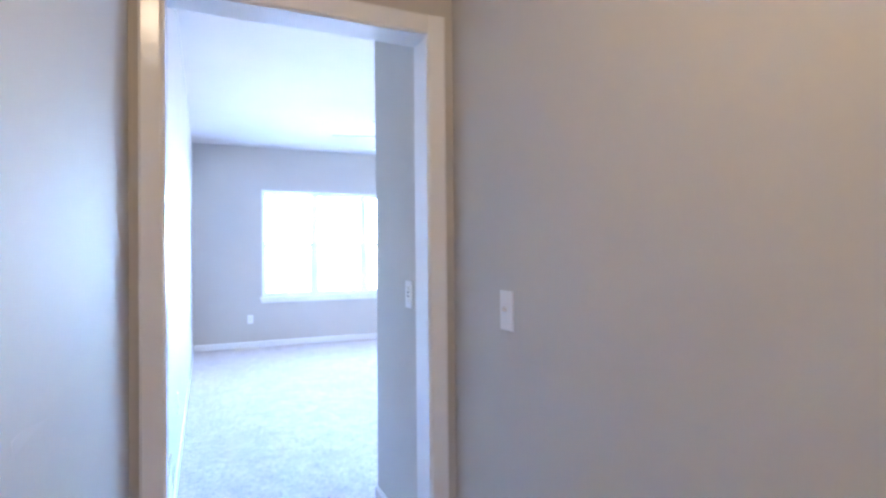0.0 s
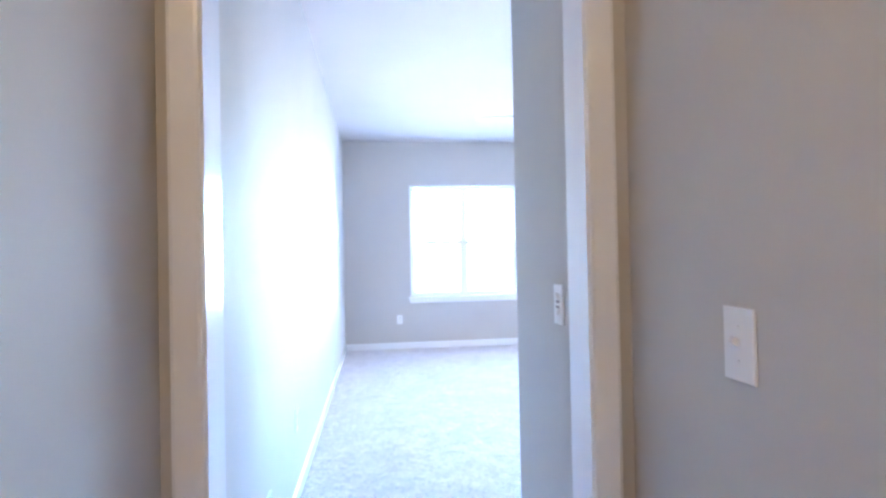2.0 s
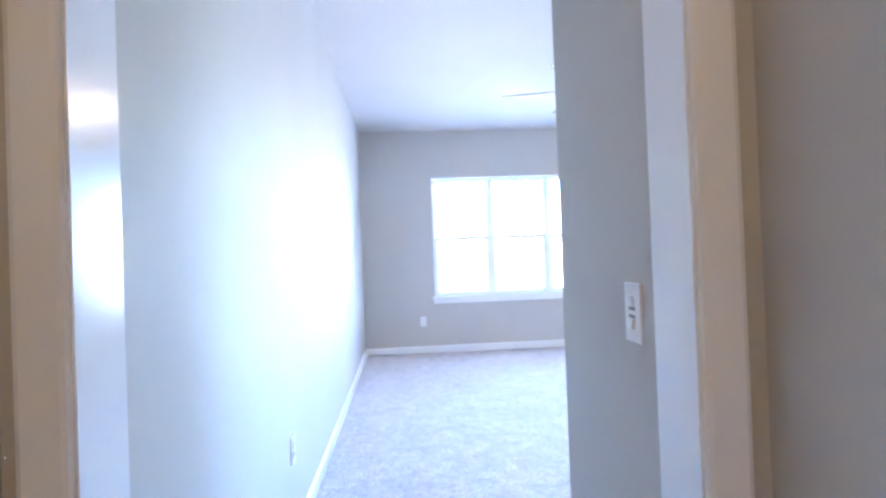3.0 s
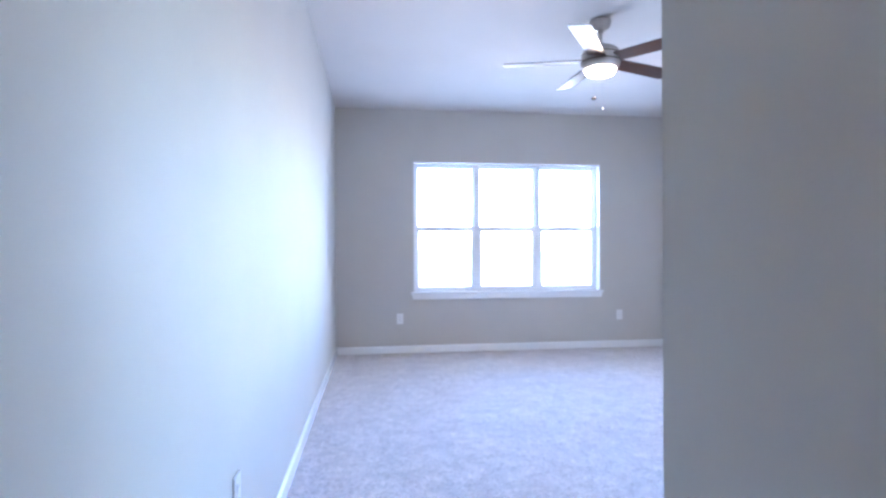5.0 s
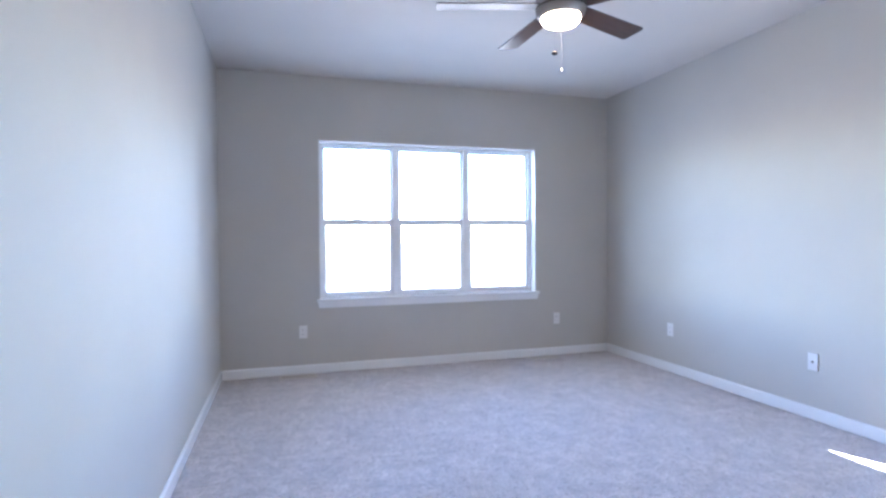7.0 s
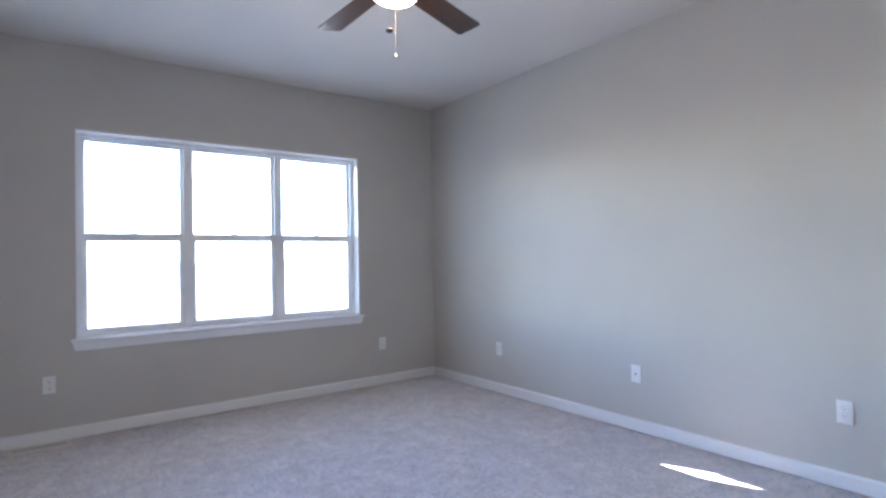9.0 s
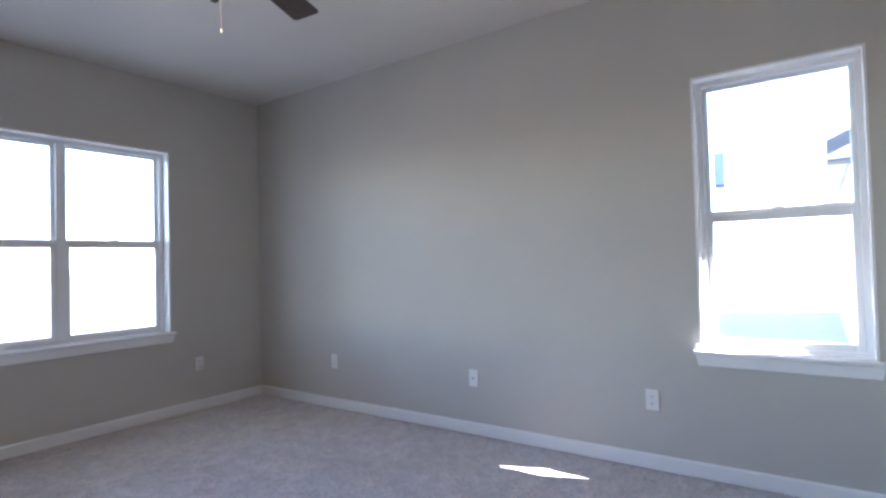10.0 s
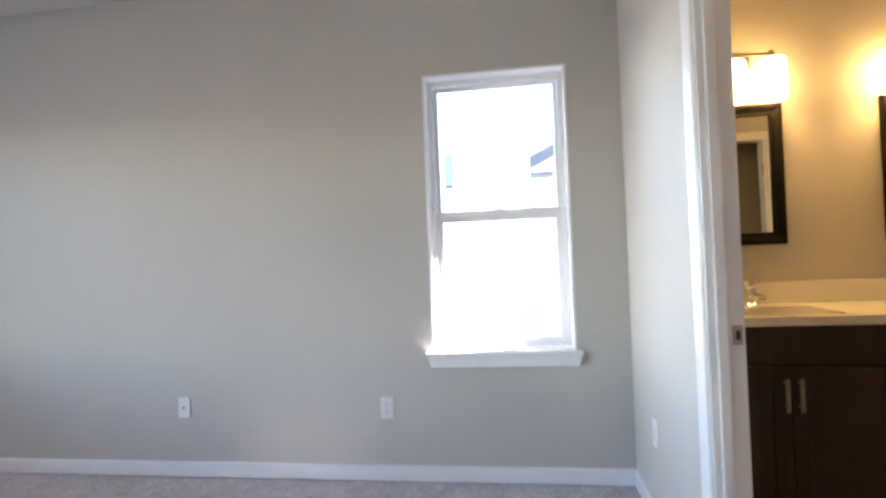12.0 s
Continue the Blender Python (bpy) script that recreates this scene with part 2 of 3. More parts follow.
def empty(name, label, category, group="", kind="", at=(0, 0, 0)):
    ob = new(name)
    ob.location = at
    return tagged(ob, label, category, group, kind)


def wall_boxes(bm, along, a0, a1, t0, t1, z0, z1, holes=()):
    """A wall along x or y from a0 to a1, thick t0 to t1, with rectangular holes (b0, b1, c0, c1)."""
    cuts_a = sorted({a0, a1, *[h[0] for h in holes], *[h[1] for h in holes]})
    cuts_z = sorted({z0, z1, *[h[2] for h in holes], *[h[3] for h in holes]})
    grid = {}

    def vert(a, t, z):
        key = (round(a, 5), t, round(z, 5))
        if key not in grid:
            grid[key] = bm.verts.new((a, t, z) if along == "x" else (t, a, z))
        return grid[key]

    def solid(i, j):
        if not (0 <= i < len(cuts_a) - 1 and 0 <= j < len(cuts_z) - 1):
            return False
        ca, cz = (cuts_a[i] + cuts_a[i + 1]) / 2, (cuts_z[j] + cuts_z[j + 1]) / 2
        return not any(h[0] < ca < h[1] and h[2] < cz < h[3] for h in holes)

    for i in range(len(cuts_a) - 1):
        for j in range(len(cuts_z) - 1):
            if not solid(i, j):
                continue
            p, q, r, s = cuts_a[i], cuts_a[i + 1], cuts_z[j], cuts_z[j + 1]
            for t in (t0, t1):
                bm.faces.new((vert(p, t, r), vert(q, t, r), vert(q, t, s), vert(p, t, s)))
            for (di, dj), (e, f) in {(-1, 0): ((p, r), (p, s)), (1, 0): ((q, r), (q, s)), (0, -1): ((p, r), (q, r)), (0, 1): ((p, s), (q, s))}.items():
                if not solid(i + di, j + dj):
                    bm.faces.new((vert(e[0], t0, e[1]), vert(f[0], t0, f[1]), vert(f[0], t1, f[1]), vert(e[0], t1, e[1])))


# window openings
W1 = (0.862, 3.072, 0.69, 2.168)      # x0, x1, z0, z1 in the back wall
W2 = (1.437, 2.188, 0.69, 2.160)      # y0, y1, z0, z1 in the right wall
BATH_DOOR = (1.88, 2.797, 0.0, 2.08)
BATH_W = 2.02                          # bathroom wall opposite the vanity
BATH_S = -1.9
CLOSET = (-0.305, 0.46, 0, 2.035)      # closet doorway opposite the vanity

# ---- structure ----
def build_shell():
    bm = bmesh.new()
    wall_boxes(bm, "x", -0.2, RIGHT + EXT, BACK, BACK + EXT, 0, CEIL, [W1])
    structure("wall_back", bm, WALL_PAINT, "greige painted drywall with a wide window opening", "wall")
    bm = bmesh.new()
    wall_boxes(bm, "y", NEAR_BACK, BACK, RIGHT, RIGHT + EXT, 0, CEIL, [W2])
    structure("wall_right", bm, WALL_PAINT, "greige painted drywall with a single window opening", "wall")
    bm = bmesh.new()
    wall_boxes(bm, "y", DOOR_BACK, BACK, -0.2, 0.0, 0, CEIL)
    structure("wall_left", bm, WALL_PAINT, "long plain greige painted drywall", "wall")
    bm = bmesh.new()
    wall_boxes(bm, "x", 1.45, RIGHT, NEAR_BACK, NEAR, 0, CEIL, [BATH_DOOR])
    structure("wall_near", bm, WALL_PAINT, "greige painted drywall with the bathroom doorway", "wall")
    # passage wall with a rounded drywall corner
    bm = bmesh.new()
    wall_boxes(bm, "y", DOOR_BACK, NEAR, PASS_X, PASS_X + 0.115, 0, CEIL)
    corner = [e for e in bm.edges if all(abs(v.co.x - PASS_X) < 1e-4 and abs(v.co.y - NEAR) < 1e-4 for v in e.verts)]
    for v in bm.verts:
        if abs(v.co.y - NEAR) < 1e-4:
            v.co.y = PASS_Y
    bmesh.ops.bevel(bm, geom=corner, offset=0.008, segments=3, affect="EDGES", profile=0.5)
    structure("wall_passage", bm, WALL_PAINT, "short greige drywall return beside the entry", "wall")
    bm = bmesh.new()
    box(bm, PASS_X + 0.115, 1.55, PASS_Y - 0.1, PASS_Y, 0, CEIL)
    box(bm, 1.45, 1.55, PASS_Y, NEAR_BACK, 0, CEIL)
    structure("wall_step", bm, WALL_PAINT, "greige drywall return of the closet corner", "wall")
    # door wall
    bm = bmesh.new()
    wall_boxes(bm, "x", -0.2, HALL_R, HALL_Y, DOOR_BACK, 0, CEIL, [(DOOR_L - 0.02, DOOR_R + 0.02, 0, DOOR_H + 0.02)])
    structure("wall_door", bm, WALL_PAINT, "greige drywall round the bedroom doorway", "wall")
    # hall
    bm = bmesh.new()
    wall_boxes(bm, "y", -3.6, DOOR_BACK, HALL_R, HALL_R + 0.115, 0, CEIL)
    structure("wall_hall_right", bm, WALL_PAINT, "greige painted hall wall with a light switch", "wall")
    bm = bmesh.new()
    wall_boxes(bm, "y", -3.6, HALL_Y, HALL_L - 0.115, HALL_L, 0, CEIL)
    structure("wall_hall_left", bm, WALL_PAINT, "plain greige painted hall wall", "wall")
    bm = bmesh.new()
    box(bm, HALL_L - 0.115, HALL_R + 0.115, -3.72, -3.6, 0, CEIL)
    structure("wall_hall_end", bm, WALL_PAINT, "plain greige painted wall at the hall's end", "wall")
    # bathroom
    bm = bmesh.new()
    wall_boxes(bm, "y", BATH_S, NEAR_BACK, RIGHT, RIGHT + EXT, 0, CEIL)
    structure("wall_bath_vanity", bm, BATH_PAINT, "greige bathroom wall behind the vanity", "wall")
    bm = bmesh.new()
    wall_boxes(bm, "y", BATH_S, NEAR_BACK - 0.002, BATH_W - 0.1, BATH_W, 0, CEIL, [CLOSET])
    structure("wall_bath_west", bm, BATH_PAINT, "greige bathroom wall with a closet doorway", "wall")
    bm = bmesh.new()
    box(bm, HALL_R + 0.115, RIGHT + EXT, BATH_S - 0.12, BATH_S, 0, CEIL)
    structure("wall_bath_south", bm, BATH_PAINT, "plain greige bathroom wall", "wall")
    # floors and ceiling
    bm = bmesh.new()
    box(bm, -0.2, RIGHT, NEAR, BACK, -0.15, 0)
    box(bm, HALL_L - 0.115, 1.1, -3.6, NEAR, -0.15, 0)
    box(bm, 1.1, 1.5, PASS_Y - 0.05, NEAR, -0.15, 0)
    structure("floor", bm, CARPET, "taupe grey cut-pile carpet, lightly brushed", "carpet floor")
    bm = bmesh.new()
    box(bm, 1.1, RIGHT + EXT, BATH_S - 0.12, PASS_Y - 0.05, -0.15, -0.004)
    box(bm, 1.5, RIGHT + EXT, PASS_Y - 0.05, NEAR, -0.15, -0.004)
    structure("floor_bathroom", bm, BATH_FLOOR, "beige vinyl bathroom floor", "floor")
    bm = bmesh.new()
    box(bm, -0.2, RIGHT + EXT, -3.72, BACK + EXT, CEIL, CEIL + 0.12)
    structure("ceiling", bm, CEILING_PAINT, "flat off-white textured drywall ceiling", "ceiling")
    # eaves and roof of this house, unseen; overhang sized to block upper-sash sun
    bm = bmesh.new()
    box(bm, -1.0, RIGHT + EXT + 0.56, -4.2, BACK + EXT + 0.45, CEIL + 0.13, CEIL + 0.33)
    structure("roof", bm, SIDING, "white boxed roof eave overhang", "roof")


build_shell()

BASE_OUTLINE = [(0, 0.006), (0.012, 0.006), (0.013, 0.008), (0.013, BASE_H - 0.012), (0.009, BASE_H - 0.004), (0.005, BASE_H), (0, BASE_H)]


def baseboard(start, end, out):
    bm = bmesh.new()
    extrude_profile(bm, BASE_OUTLINE, start, end, out, (0, 0, 1))
    structure("baseboard", bm, TRIM_PAINT, "white painted baseboard along the carpet", "baseboard")


CASE = 0.07
baseboard((0.013, BACK, 0), (RIGHT - 0.013, BACK, 0), (0, -1, 0))
baseboard((0, DOOR_BACK + 0.02, 0), (0, BACK, 0), (1, 0, 0))
baseboard((RIGHT, NEAR + 0.013, 0), (RIGHT, BACK, 0), (-1, 0, 0))
baseboard((BATH_DOOR[1] + CASE, NEAR, 0), (RIGHT, NEAR, 0), (0, 1, 0))
baseboard((1.45, NEAR, 0), (BATH_DOOR[0] - CASE, NEAR, 0), (0, 1, 0))
baseboard((PASS_X, DOOR_BACK + 0.02, 0), (PASS_X, PASS_Y, 0), (-1, 0, 0))
baseboard((HALL_R, -3.6, 0), (HALL_R, HALL_Y, 0), (-1, 0, 0))
baseboard((HALL_L, -3.6, 0), (HALL_L, HALL_Y, 0), (1, 0, 0))

CASE_OUTLINE = [(0, 0), (CASE, 0), (CASE, 0.014), (CASE - 0.008, 0.017), (0.012, 0.012), (0.004, 0.010), (0, 0.006)]


def casing(name, parent, x0, x1, head, face_y, out, label):
    """Flat door casing: two legs and a head on one side of a wall along x."""
    for a, way in ((x0, -1), (x1, 1)):
        bm = bmesh.new()
        extrude_profile(bm, CASE_OUTLINE, (a, face_y, 0), (a, face_y, head + CASE), (way, 0, 0), (0, out, 0))
        part(name, bm, TRIM_PAINT, parent)
    bm = bmesh.new()
    extrude_profile(bm, CASE_OUTLINE, (x0, face_y, head), (x1, face_y, head), (0, 0, 1), (0, out, 0))
    part("head_casing", bm, TRIM_PAINT, parent)


def build_bedroom_doorway():
    door = empty("door_1", "white painted door frame without its leaf, open doorway", "door frame", kind="structure", at=(0, 0, 0))
    for a, b in ((DOOR_L - 0.018, DOOR_L), (DOOR_R, DOOR_R + 0.012)):
        bm = bmesh.new()
        box(bm, a, b, HALL_Y - 0.002, DOOR_BACK + 0.003, 0, DOOR_H)
        soften(bm, 0.002, 1)
        part("jamb", bm, TRIM_PAINT, door)
    bm = bmesh.new()
    box(bm, DOOR_L - 0.018, DOOR_R + 0.012, HALL_Y - 0.002, DOOR_BACK + 0.003, DOOR_H, DOOR_H + 0.018)
    part("head_jamb", bm, TRIM_PAINT, door)
    casing("casing", door, DOOR_L - 0.004, DOOR_R + 0.004, DOOR_H + 0.004, HALL_Y, -1, "")


build_bedroom_doorway()


def build_bath_doorway():
    x0, x1, _, h = BATH_DOOR
    door = empty("door_2", "white painted bathroom door frame, standing open", "door frame", kind="structure")
    for a, b in ((x0, x0 + 0.018), (x1 - 0.018, x1)):
        bm = bmesh.new()
        box(bm, a, b, NEAR_BACK - 0.002, NEAR + 0.002, 0, h - 0.018)
        soften(bm, 0.002, 1)
        part("jamb", bm, TRIM_PAINT, door)
    bm = bmesh.new()
    box(bm, x0, x1, NEAR_BACK - 0.002, NEAR + 0.002, h - 0.018, h)
    part("head_jamb", bm, TRIM_PAINT, door)
    for a, b in ((x0 + 0.018, x0 + 0.030), (x1 - 0.030, x1 - 0.018)):
        bm = bmesh.new()
        box(bm, a, b, NEAR - 0.052, NEAR - 0.02, 0, h - 0.018)
        soften(bm, 0.003, 2)
        part("stop", bm, TRIM_PAINT, door)
    bm = bmesh.new()
    box(bm, x1 - 0.0205, x1 - 0.017, NEAR_BACK + 0.006, NEAR_BACK + 0.034, 0.905, 0.962)
    soften(bm, 0.001, 1)
    plate = part("strike_plate", bm, NICKEL, door, "brushed nickel strike plate")
    bm = bmesh.new()
    box(bm, x1 - 0.022, x1 - 0.0195, NEAR_BACK + 0.013, NEAR_BACK + 0.025, 0.92, 0.947)
    part("latch_hole", bm, SLOT_SHADE, plate)
    casing("casing", door, x0 + 0.006, x1 - 0.006, h - 0.012, NEAR, 1, "")


build_bath_doorway()


# ---- windows ----
def build_window(name, label, width, units, z0, z1, m):
    """Mulled double-hung vinyl units. Local x along the wall, y towards outside from the wall's inner face."""
    win = empty(name, label, "window", kind="structure")
    win.matrix_world = m
    # painted returns and sill
    for a, b in ((0, 0.012), (width - 0.012, width)):
        bm = bmesh.new()
        box(bm, a, b, -0.002, 0.085, z0, z1 - 0.012)
        part("return", bm, TRIM_PAINT, win)
    bm = bmesh.new()
    box(bm, 0, width, -0.002, 0.085, z1 - 0.012, z1)
    part("head_return", bm, TRIM_PAINT, win)
    bm = bmesh.new()
    box(bm, -0.030, width + 0.030, -0.034, 0.0, z0 - 0.022, z0)
    box(bm, 0.0, width, -0.004, 0.085, z0 - 0.0, z0 + 0.003)
    soften(bm, 0.005, 2)
    part("stool", bm, TRIM_PAINT, win)
    bm = bmesh.new()
    lo, hi = z0 - 0.082, z0 - 0.022
    extrude_profile(bm, [(-0.024, hi), (width + 0.024, hi), (width + 0.008, lo), (-0.008, lo)], (0, -0.018, 0), (0, 0, 0), (1, 0, 0), (0, 0, 1))
    soften(bm, 0.003, 1)
    part("apron", bm, TRIM_PAINT, win)
    uw = (width - 0.024) / units
    mid = z0 + (z1 - z0) * 0.487
    for k in range(units):
        x0 = 0.012 + k * uw
        x1 = x0 + uw
        unit_top, unit_bot = z1 - 0.012, z0 + 0.003
        bm = bmesh.new()
        fw = 0.028
        box(bm, x0, x0 + fw, 0.085, 0.160, unit_bot, unit_top)
        box(bm, x1 - fw, x1, 0.085, 0.160, unit_bot, unit_top)
        box(bm, x0 + fw, x1 - fw, 0.085, 0.160, unit_top - 0.026, unit_top)
        box(bm, x0 + fw, x1 - fw, 0.085, 0.160, unit_bot, unit_bot + 0.018)
        part("window_frame", bm, VINYL, win)
        # upper sash outside, lower sash inside
        for nm, y0, y1, b, t in (("upper_sash", 0.126, 0.152, mid - 0.028, unit_top - 0.026), ("lower_sash", 0.096, 0.122, unit_bot + 0.018, mid + 0.030)):
            sw = 0.024 if nm == "upper_sash" else 0.034
            a, c = x0 + fw, x1 - fw
            bm = bmesh.new()
            rail_b = 0.046 if nm == "upper_sash" else 0.036
            rail_t = 0.022 if nm == "upper_sash" else 0.064
            box(bm, a, a + sw, y0, y1, b, t)
            box(bm, c - sw, c, y0, y1, b, t)
            box(bm, a + sw, c - sw, y0, y1, t - rail_t, t)
            box(bm, a + sw, c - sw, y0, y1, b, b + rail_b)
            if nm == "lower_sash":
                box(bm, a + sw * 0.4, c - sw * 0.4, y0 - 0.007, y0, t - 0.026, t - 0.002)
                box(bm, a + sw, c - sw, y0 - 0.004, y0, t - 0.062, t - 0.050)
            soften(bm, 0.003, 1)
            sash = part(nm, bm, VINYL, win)
            bm = bmesh.new()
            box(bm, a + sw - 0.005, c - sw + 0.005, (y0 + y1) / 2 - 0.002, (y0 + y1) / 2 + 0.002, b + rail_b - 0.005, t - rail_t + 0.005)
            pane = part("pane", bm, GLASS, sash, "clear window pane")
            pane.visible_shadow = False
            if nm == "lower_sash":
                bm = bmesh.new()
                cx = (a + c) / 2
                box(bm, cx - 0.026, cx + 0.026, y0 + 0.002, y1 - 0.002, t, t + 0.007)
                box(bm, cx - 0.006, cx + 0.006, y0 - 0.008, y1 - 0.006, t + 0.007, t + 0.016)
                soften(bm, 0.002, 1)
                part("sash_lock", bm, VINYL, sash)
    return win


win1 = build_window("window_1", "wide white vinyl window of three double-hung units", W1[1] - W1[0], 3, W1[2], W1[3], pose(W1[0], BACK, 0))
win2 = build_window("window_2", "single white vinyl double-hung window with painted sill", W2[1] - W2[0], 1, W2[2], W2[3], pose(RIGHT, W2[1], 0, 0, 0, -90))


def build_sticker():
    s = empty("window_sticker", "pale blue paper label stuck on the glass", "sticker")
    gx = RIGHT + 0.139 - 0.0045
    bm = bmesh.new()
    box(bm, gx, gx + 0.0012, 2.052, 2.106, 1.56, 1.76)
    part("sheet", bm, STICKER, s)
    bm = bmesh.new()
    box(bm, gx - 0.0006, gx, 2.056, 2.102, 1.574, 1.582)
    part("printed_bar", bm, FASCIA, s)


build_sticker()


# ---- outlets and switches ----
def plate_body(bm, w=0.072, h=0.116):
    box(bm, -w / 2, w / 2, -0.006, 0.0, -h / 2, h / 2)
    bmesh.ops.recalc_face_normals(bm, faces=bm.faces)
    rim = [e for e in bm.edges if all(v.co.y < -0.005 for v in e.verts)]
    bmesh.ops.bevel(bm, geom=rim, offset=0.003, segments=2, affect="EDGES", profile=0.5)


def screw(parent, z):
    bm = bmesh.new()
    lathe(bm, [(0.0034, 0), (0.0034, 0.001), (0.0, 0.0016)], 12)
    bmesh.ops.rotate(bm, verts=bm.verts, matrix=Matrix.Rotation(radians(90), 3, "X"))
    bmesh.ops.translate(bm, verts=bm.verts, vec=(0, -0.006, z))
    part("screw", bm, PLASTIC, parent)


def build_outlet(m, label):
    o = empty("outlet", label, "outlet", "wall outlets")
    bm = bmesh.new()
    plate_body(bm)
    part("plate", bm, PLASTIC, o)
    for z in (0.0195, -0.0195):
        bm = bmesh.new()
        box(bm, -0.0165, 0.0165, -0.009, -0.006, z - 0.014, z + 0.014)
        soften(bm, 0.002, 2)
        rec = part("receptacle", bm, PLASTIC, o)
        for dx, h in ((-0.0062, 0.008), (0.0062, 0.0065)):
            bm = bmesh.new()
            box(bm, dx - 0.0011, dx + 0.0011, -0.0094, -0.009, z + 0.002 - h / 2, z + 0.002 + h / 2)
            part("slot", bm, SLOT_SHADE, rec)
        bm = bmesh.new()
        box(bm, -0.0022, 0.0022, -0.0094, -0.009, z - 0.0105, z - 0.0065)
        part("ground_hole", bm, SLOT_SHADE, rec)
    screw(o, 0.0)
    o.matrix_world = m
    return o


OUT_Z = 0.393
first = build_outlet(pose(0.709, BACK, OUT_Z), "white duplex outlet with plate, low on the wall")
for x, y, turn in ((3.308, BACK, 0), (RIGHT, 5.005, -90), (RIGHT, 2.445, -90), (0.0, 1.70, 90), (3.49, NEAR, 180)):
    copy_thing(first, pose(x, y, OUT_Z + {0: 0, -90: 0, 90: 0.027, 180: 0.02}[turn], 0, 0, turn))


def build_cable_plate(m):
    o = empty("cable_plate", "white cable wall plate with one round connector", "wall plate")
    bm = bmesh.new()
    plate_body(bm)
    part("plate", bm, PLASTIC, o)
    bm = bmesh.new()
    lathe(bm, [(0.0075, 0), (0.0075, 0.004), (0.0045, 0.004), (0.0045, 0.011), (0.0, 0.011)], 16)
    bmesh.ops.rotate(bm, verts=bm.verts, matrix=Matrix.Rotation(radians(90), 3, "X"))
    bmesh.ops.translate(bm, verts=bm.verts, vec=(0, -0.006, 0))
    part("connector", bm, NICKEL, o)
    screw(o, 0.042)
    screw(o, -0.042)
    o.matrix_world = m


build_cable_plate(pose(RIGHT, 3.631, OUT_Z, 0, 0, -90))


def toggle(parent, z, tilt):
    bm = bmesh.new()
    box(bm, -0.0062, 0.0062, -0.0066, -0.004, z - 0.013, z + 0.013)
    part("slot", bm, PLASTIC, parent)
    bm = bmesh.new()
    box(bm, -0.0052, 0.0052, -0.023, -0.005, -0.0065, 0.0065)
    soften(bm, 0.0015, 2)
    bmesh.ops.rotate(bm, verts=bm.verts, matrix=Matrix.Rotation(radians(tilt), 3, "X"), cent=(0, -0.004, 0))
    bmesh.ops.translate(bm, verts=bm.verts, vec=(0, 0, z))
    part("toggle", bm, PLASTIC, parent)


def build_hall_switch():
    o = empty("light_switch", "white single toggle light switch on the hall wall", "light switch")
    bm = bmesh.new()
    plate_body(bm, 0.079, 0.130)
    part("plate", bm, PLASTIC, o)
    toggle(o, 0.0, -32)
    screw(o, 0.030)
    screw(o, -0.030)
    o.matrix_world = pose(HALL_R, -0.222, 1.074, 0, 0, -90)


def build_room_switch():
    o = empty("duplex_switch", "white switch plate with two stacked toggles", "light switch")
    bm = bmesh.new()
    plate_body(bm, 0.072, 0.116)
    part("plate", bm, PLASTIC, o)
    for z, h, tilt in ((0.0235, 0.022, 12), (-0.0215, 0.021, -12)):
        bm = bmesh.new()
        box(bm, -0.012, 0.012, -0.013, -0.005, -h / 2, h / 2)
        soften(bm, 0.002, 2)
        bmesh.ops.rotate(bm, verts=bm.verts, matrix=Matrix.Rotation(radians(tilt), 3, "X"), cent=(0, -0.006, 0))
        bmesh.ops.translate(bm, verts=bm.verts, vec=(0, 0, z))
        part("toggle", bm, PLASTIC, o)
    # thin grey strips on the plate paint the shade beside each toggle
    for z, h in ((0.0085, 0.007), (-0.0070, 0.006)):
        bm = bmesh.new()
        box(bm, -0.0125, 0.0125, -0.0072, -0.006, z - h / 2, z + h / 2)
        part("shade_strip", bm, TOGGLE_SHADE, o, "grey strip painting the shade beside a toggle")
    screw(o, 0.046)
    screw(o, -0.046)
    o.matrix_world = pose(PASS_X, 0.413, 1.090, 0, 0, -90)


build_hall_switch()
build_room_switch()


# ---- floor registers ----
def build_register(x, y):
    r = empty("floor_register", "beige metal floor vent set in the carpet by the wall", "floor vent", "floor vents", at=(x, y, 0))
    w, d = 0.33, 0.13
    bm = bmesh.new()
    for a0, a1, b0, b1 in ((-w / 2, w / 2, -d / 2, -d / 2 + 0.018), (-w / 2, w / 2, d / 2 - 0.018, d / 2), (-w / 2, -w / 2 + 0.018, -d / 2 + 0.018, d / 2 - 0.018), (w / 2 - 0.018, w / 2, -d / 2 + 0.018, d / 2 - 0.018)):
        box(bm, a0, a1, b0, b1, 0.0, 0.009)
    part("frame", bm, VENT_PAINT, r)
    # flat dark sheet; the duct's inner shade is put into its colour
    bm = bmesh.new()
    box(bm, -w / 2 + 0.018, w / 2 - 0.018, -d / 2 + 0.018, d / 2 - 0.018, 0.0, 0.002)
    part("backing", bm, DUCT_SHADE, r)
    n = 22
    step = (w - 0.036) / n
    bm = bmesh.new()
    box(bm, -0.0047, 0.0047, -d / 2 + 0.018, d / 2 - 0.018, 0.002, 0.008)
    me = mesh_from("slat", bm, SLAT_PAINT)
    for k in range(n):
        s = new("slat", me)
        s.parent = r
        s.location = (-w / 2 + 0.018 + (k + 0.5) * step, 0, 0)
    bm = bmesh.new()
    box(bm, -w / 2 + 0.018, w / 2 - 0.018, -0.005, 0.005, 0.003, 0.0084)
    part("bar", bm, SLAT_PAINT, r)


build_register(0.66, 5.918)
build_register(3.117, 5.918)


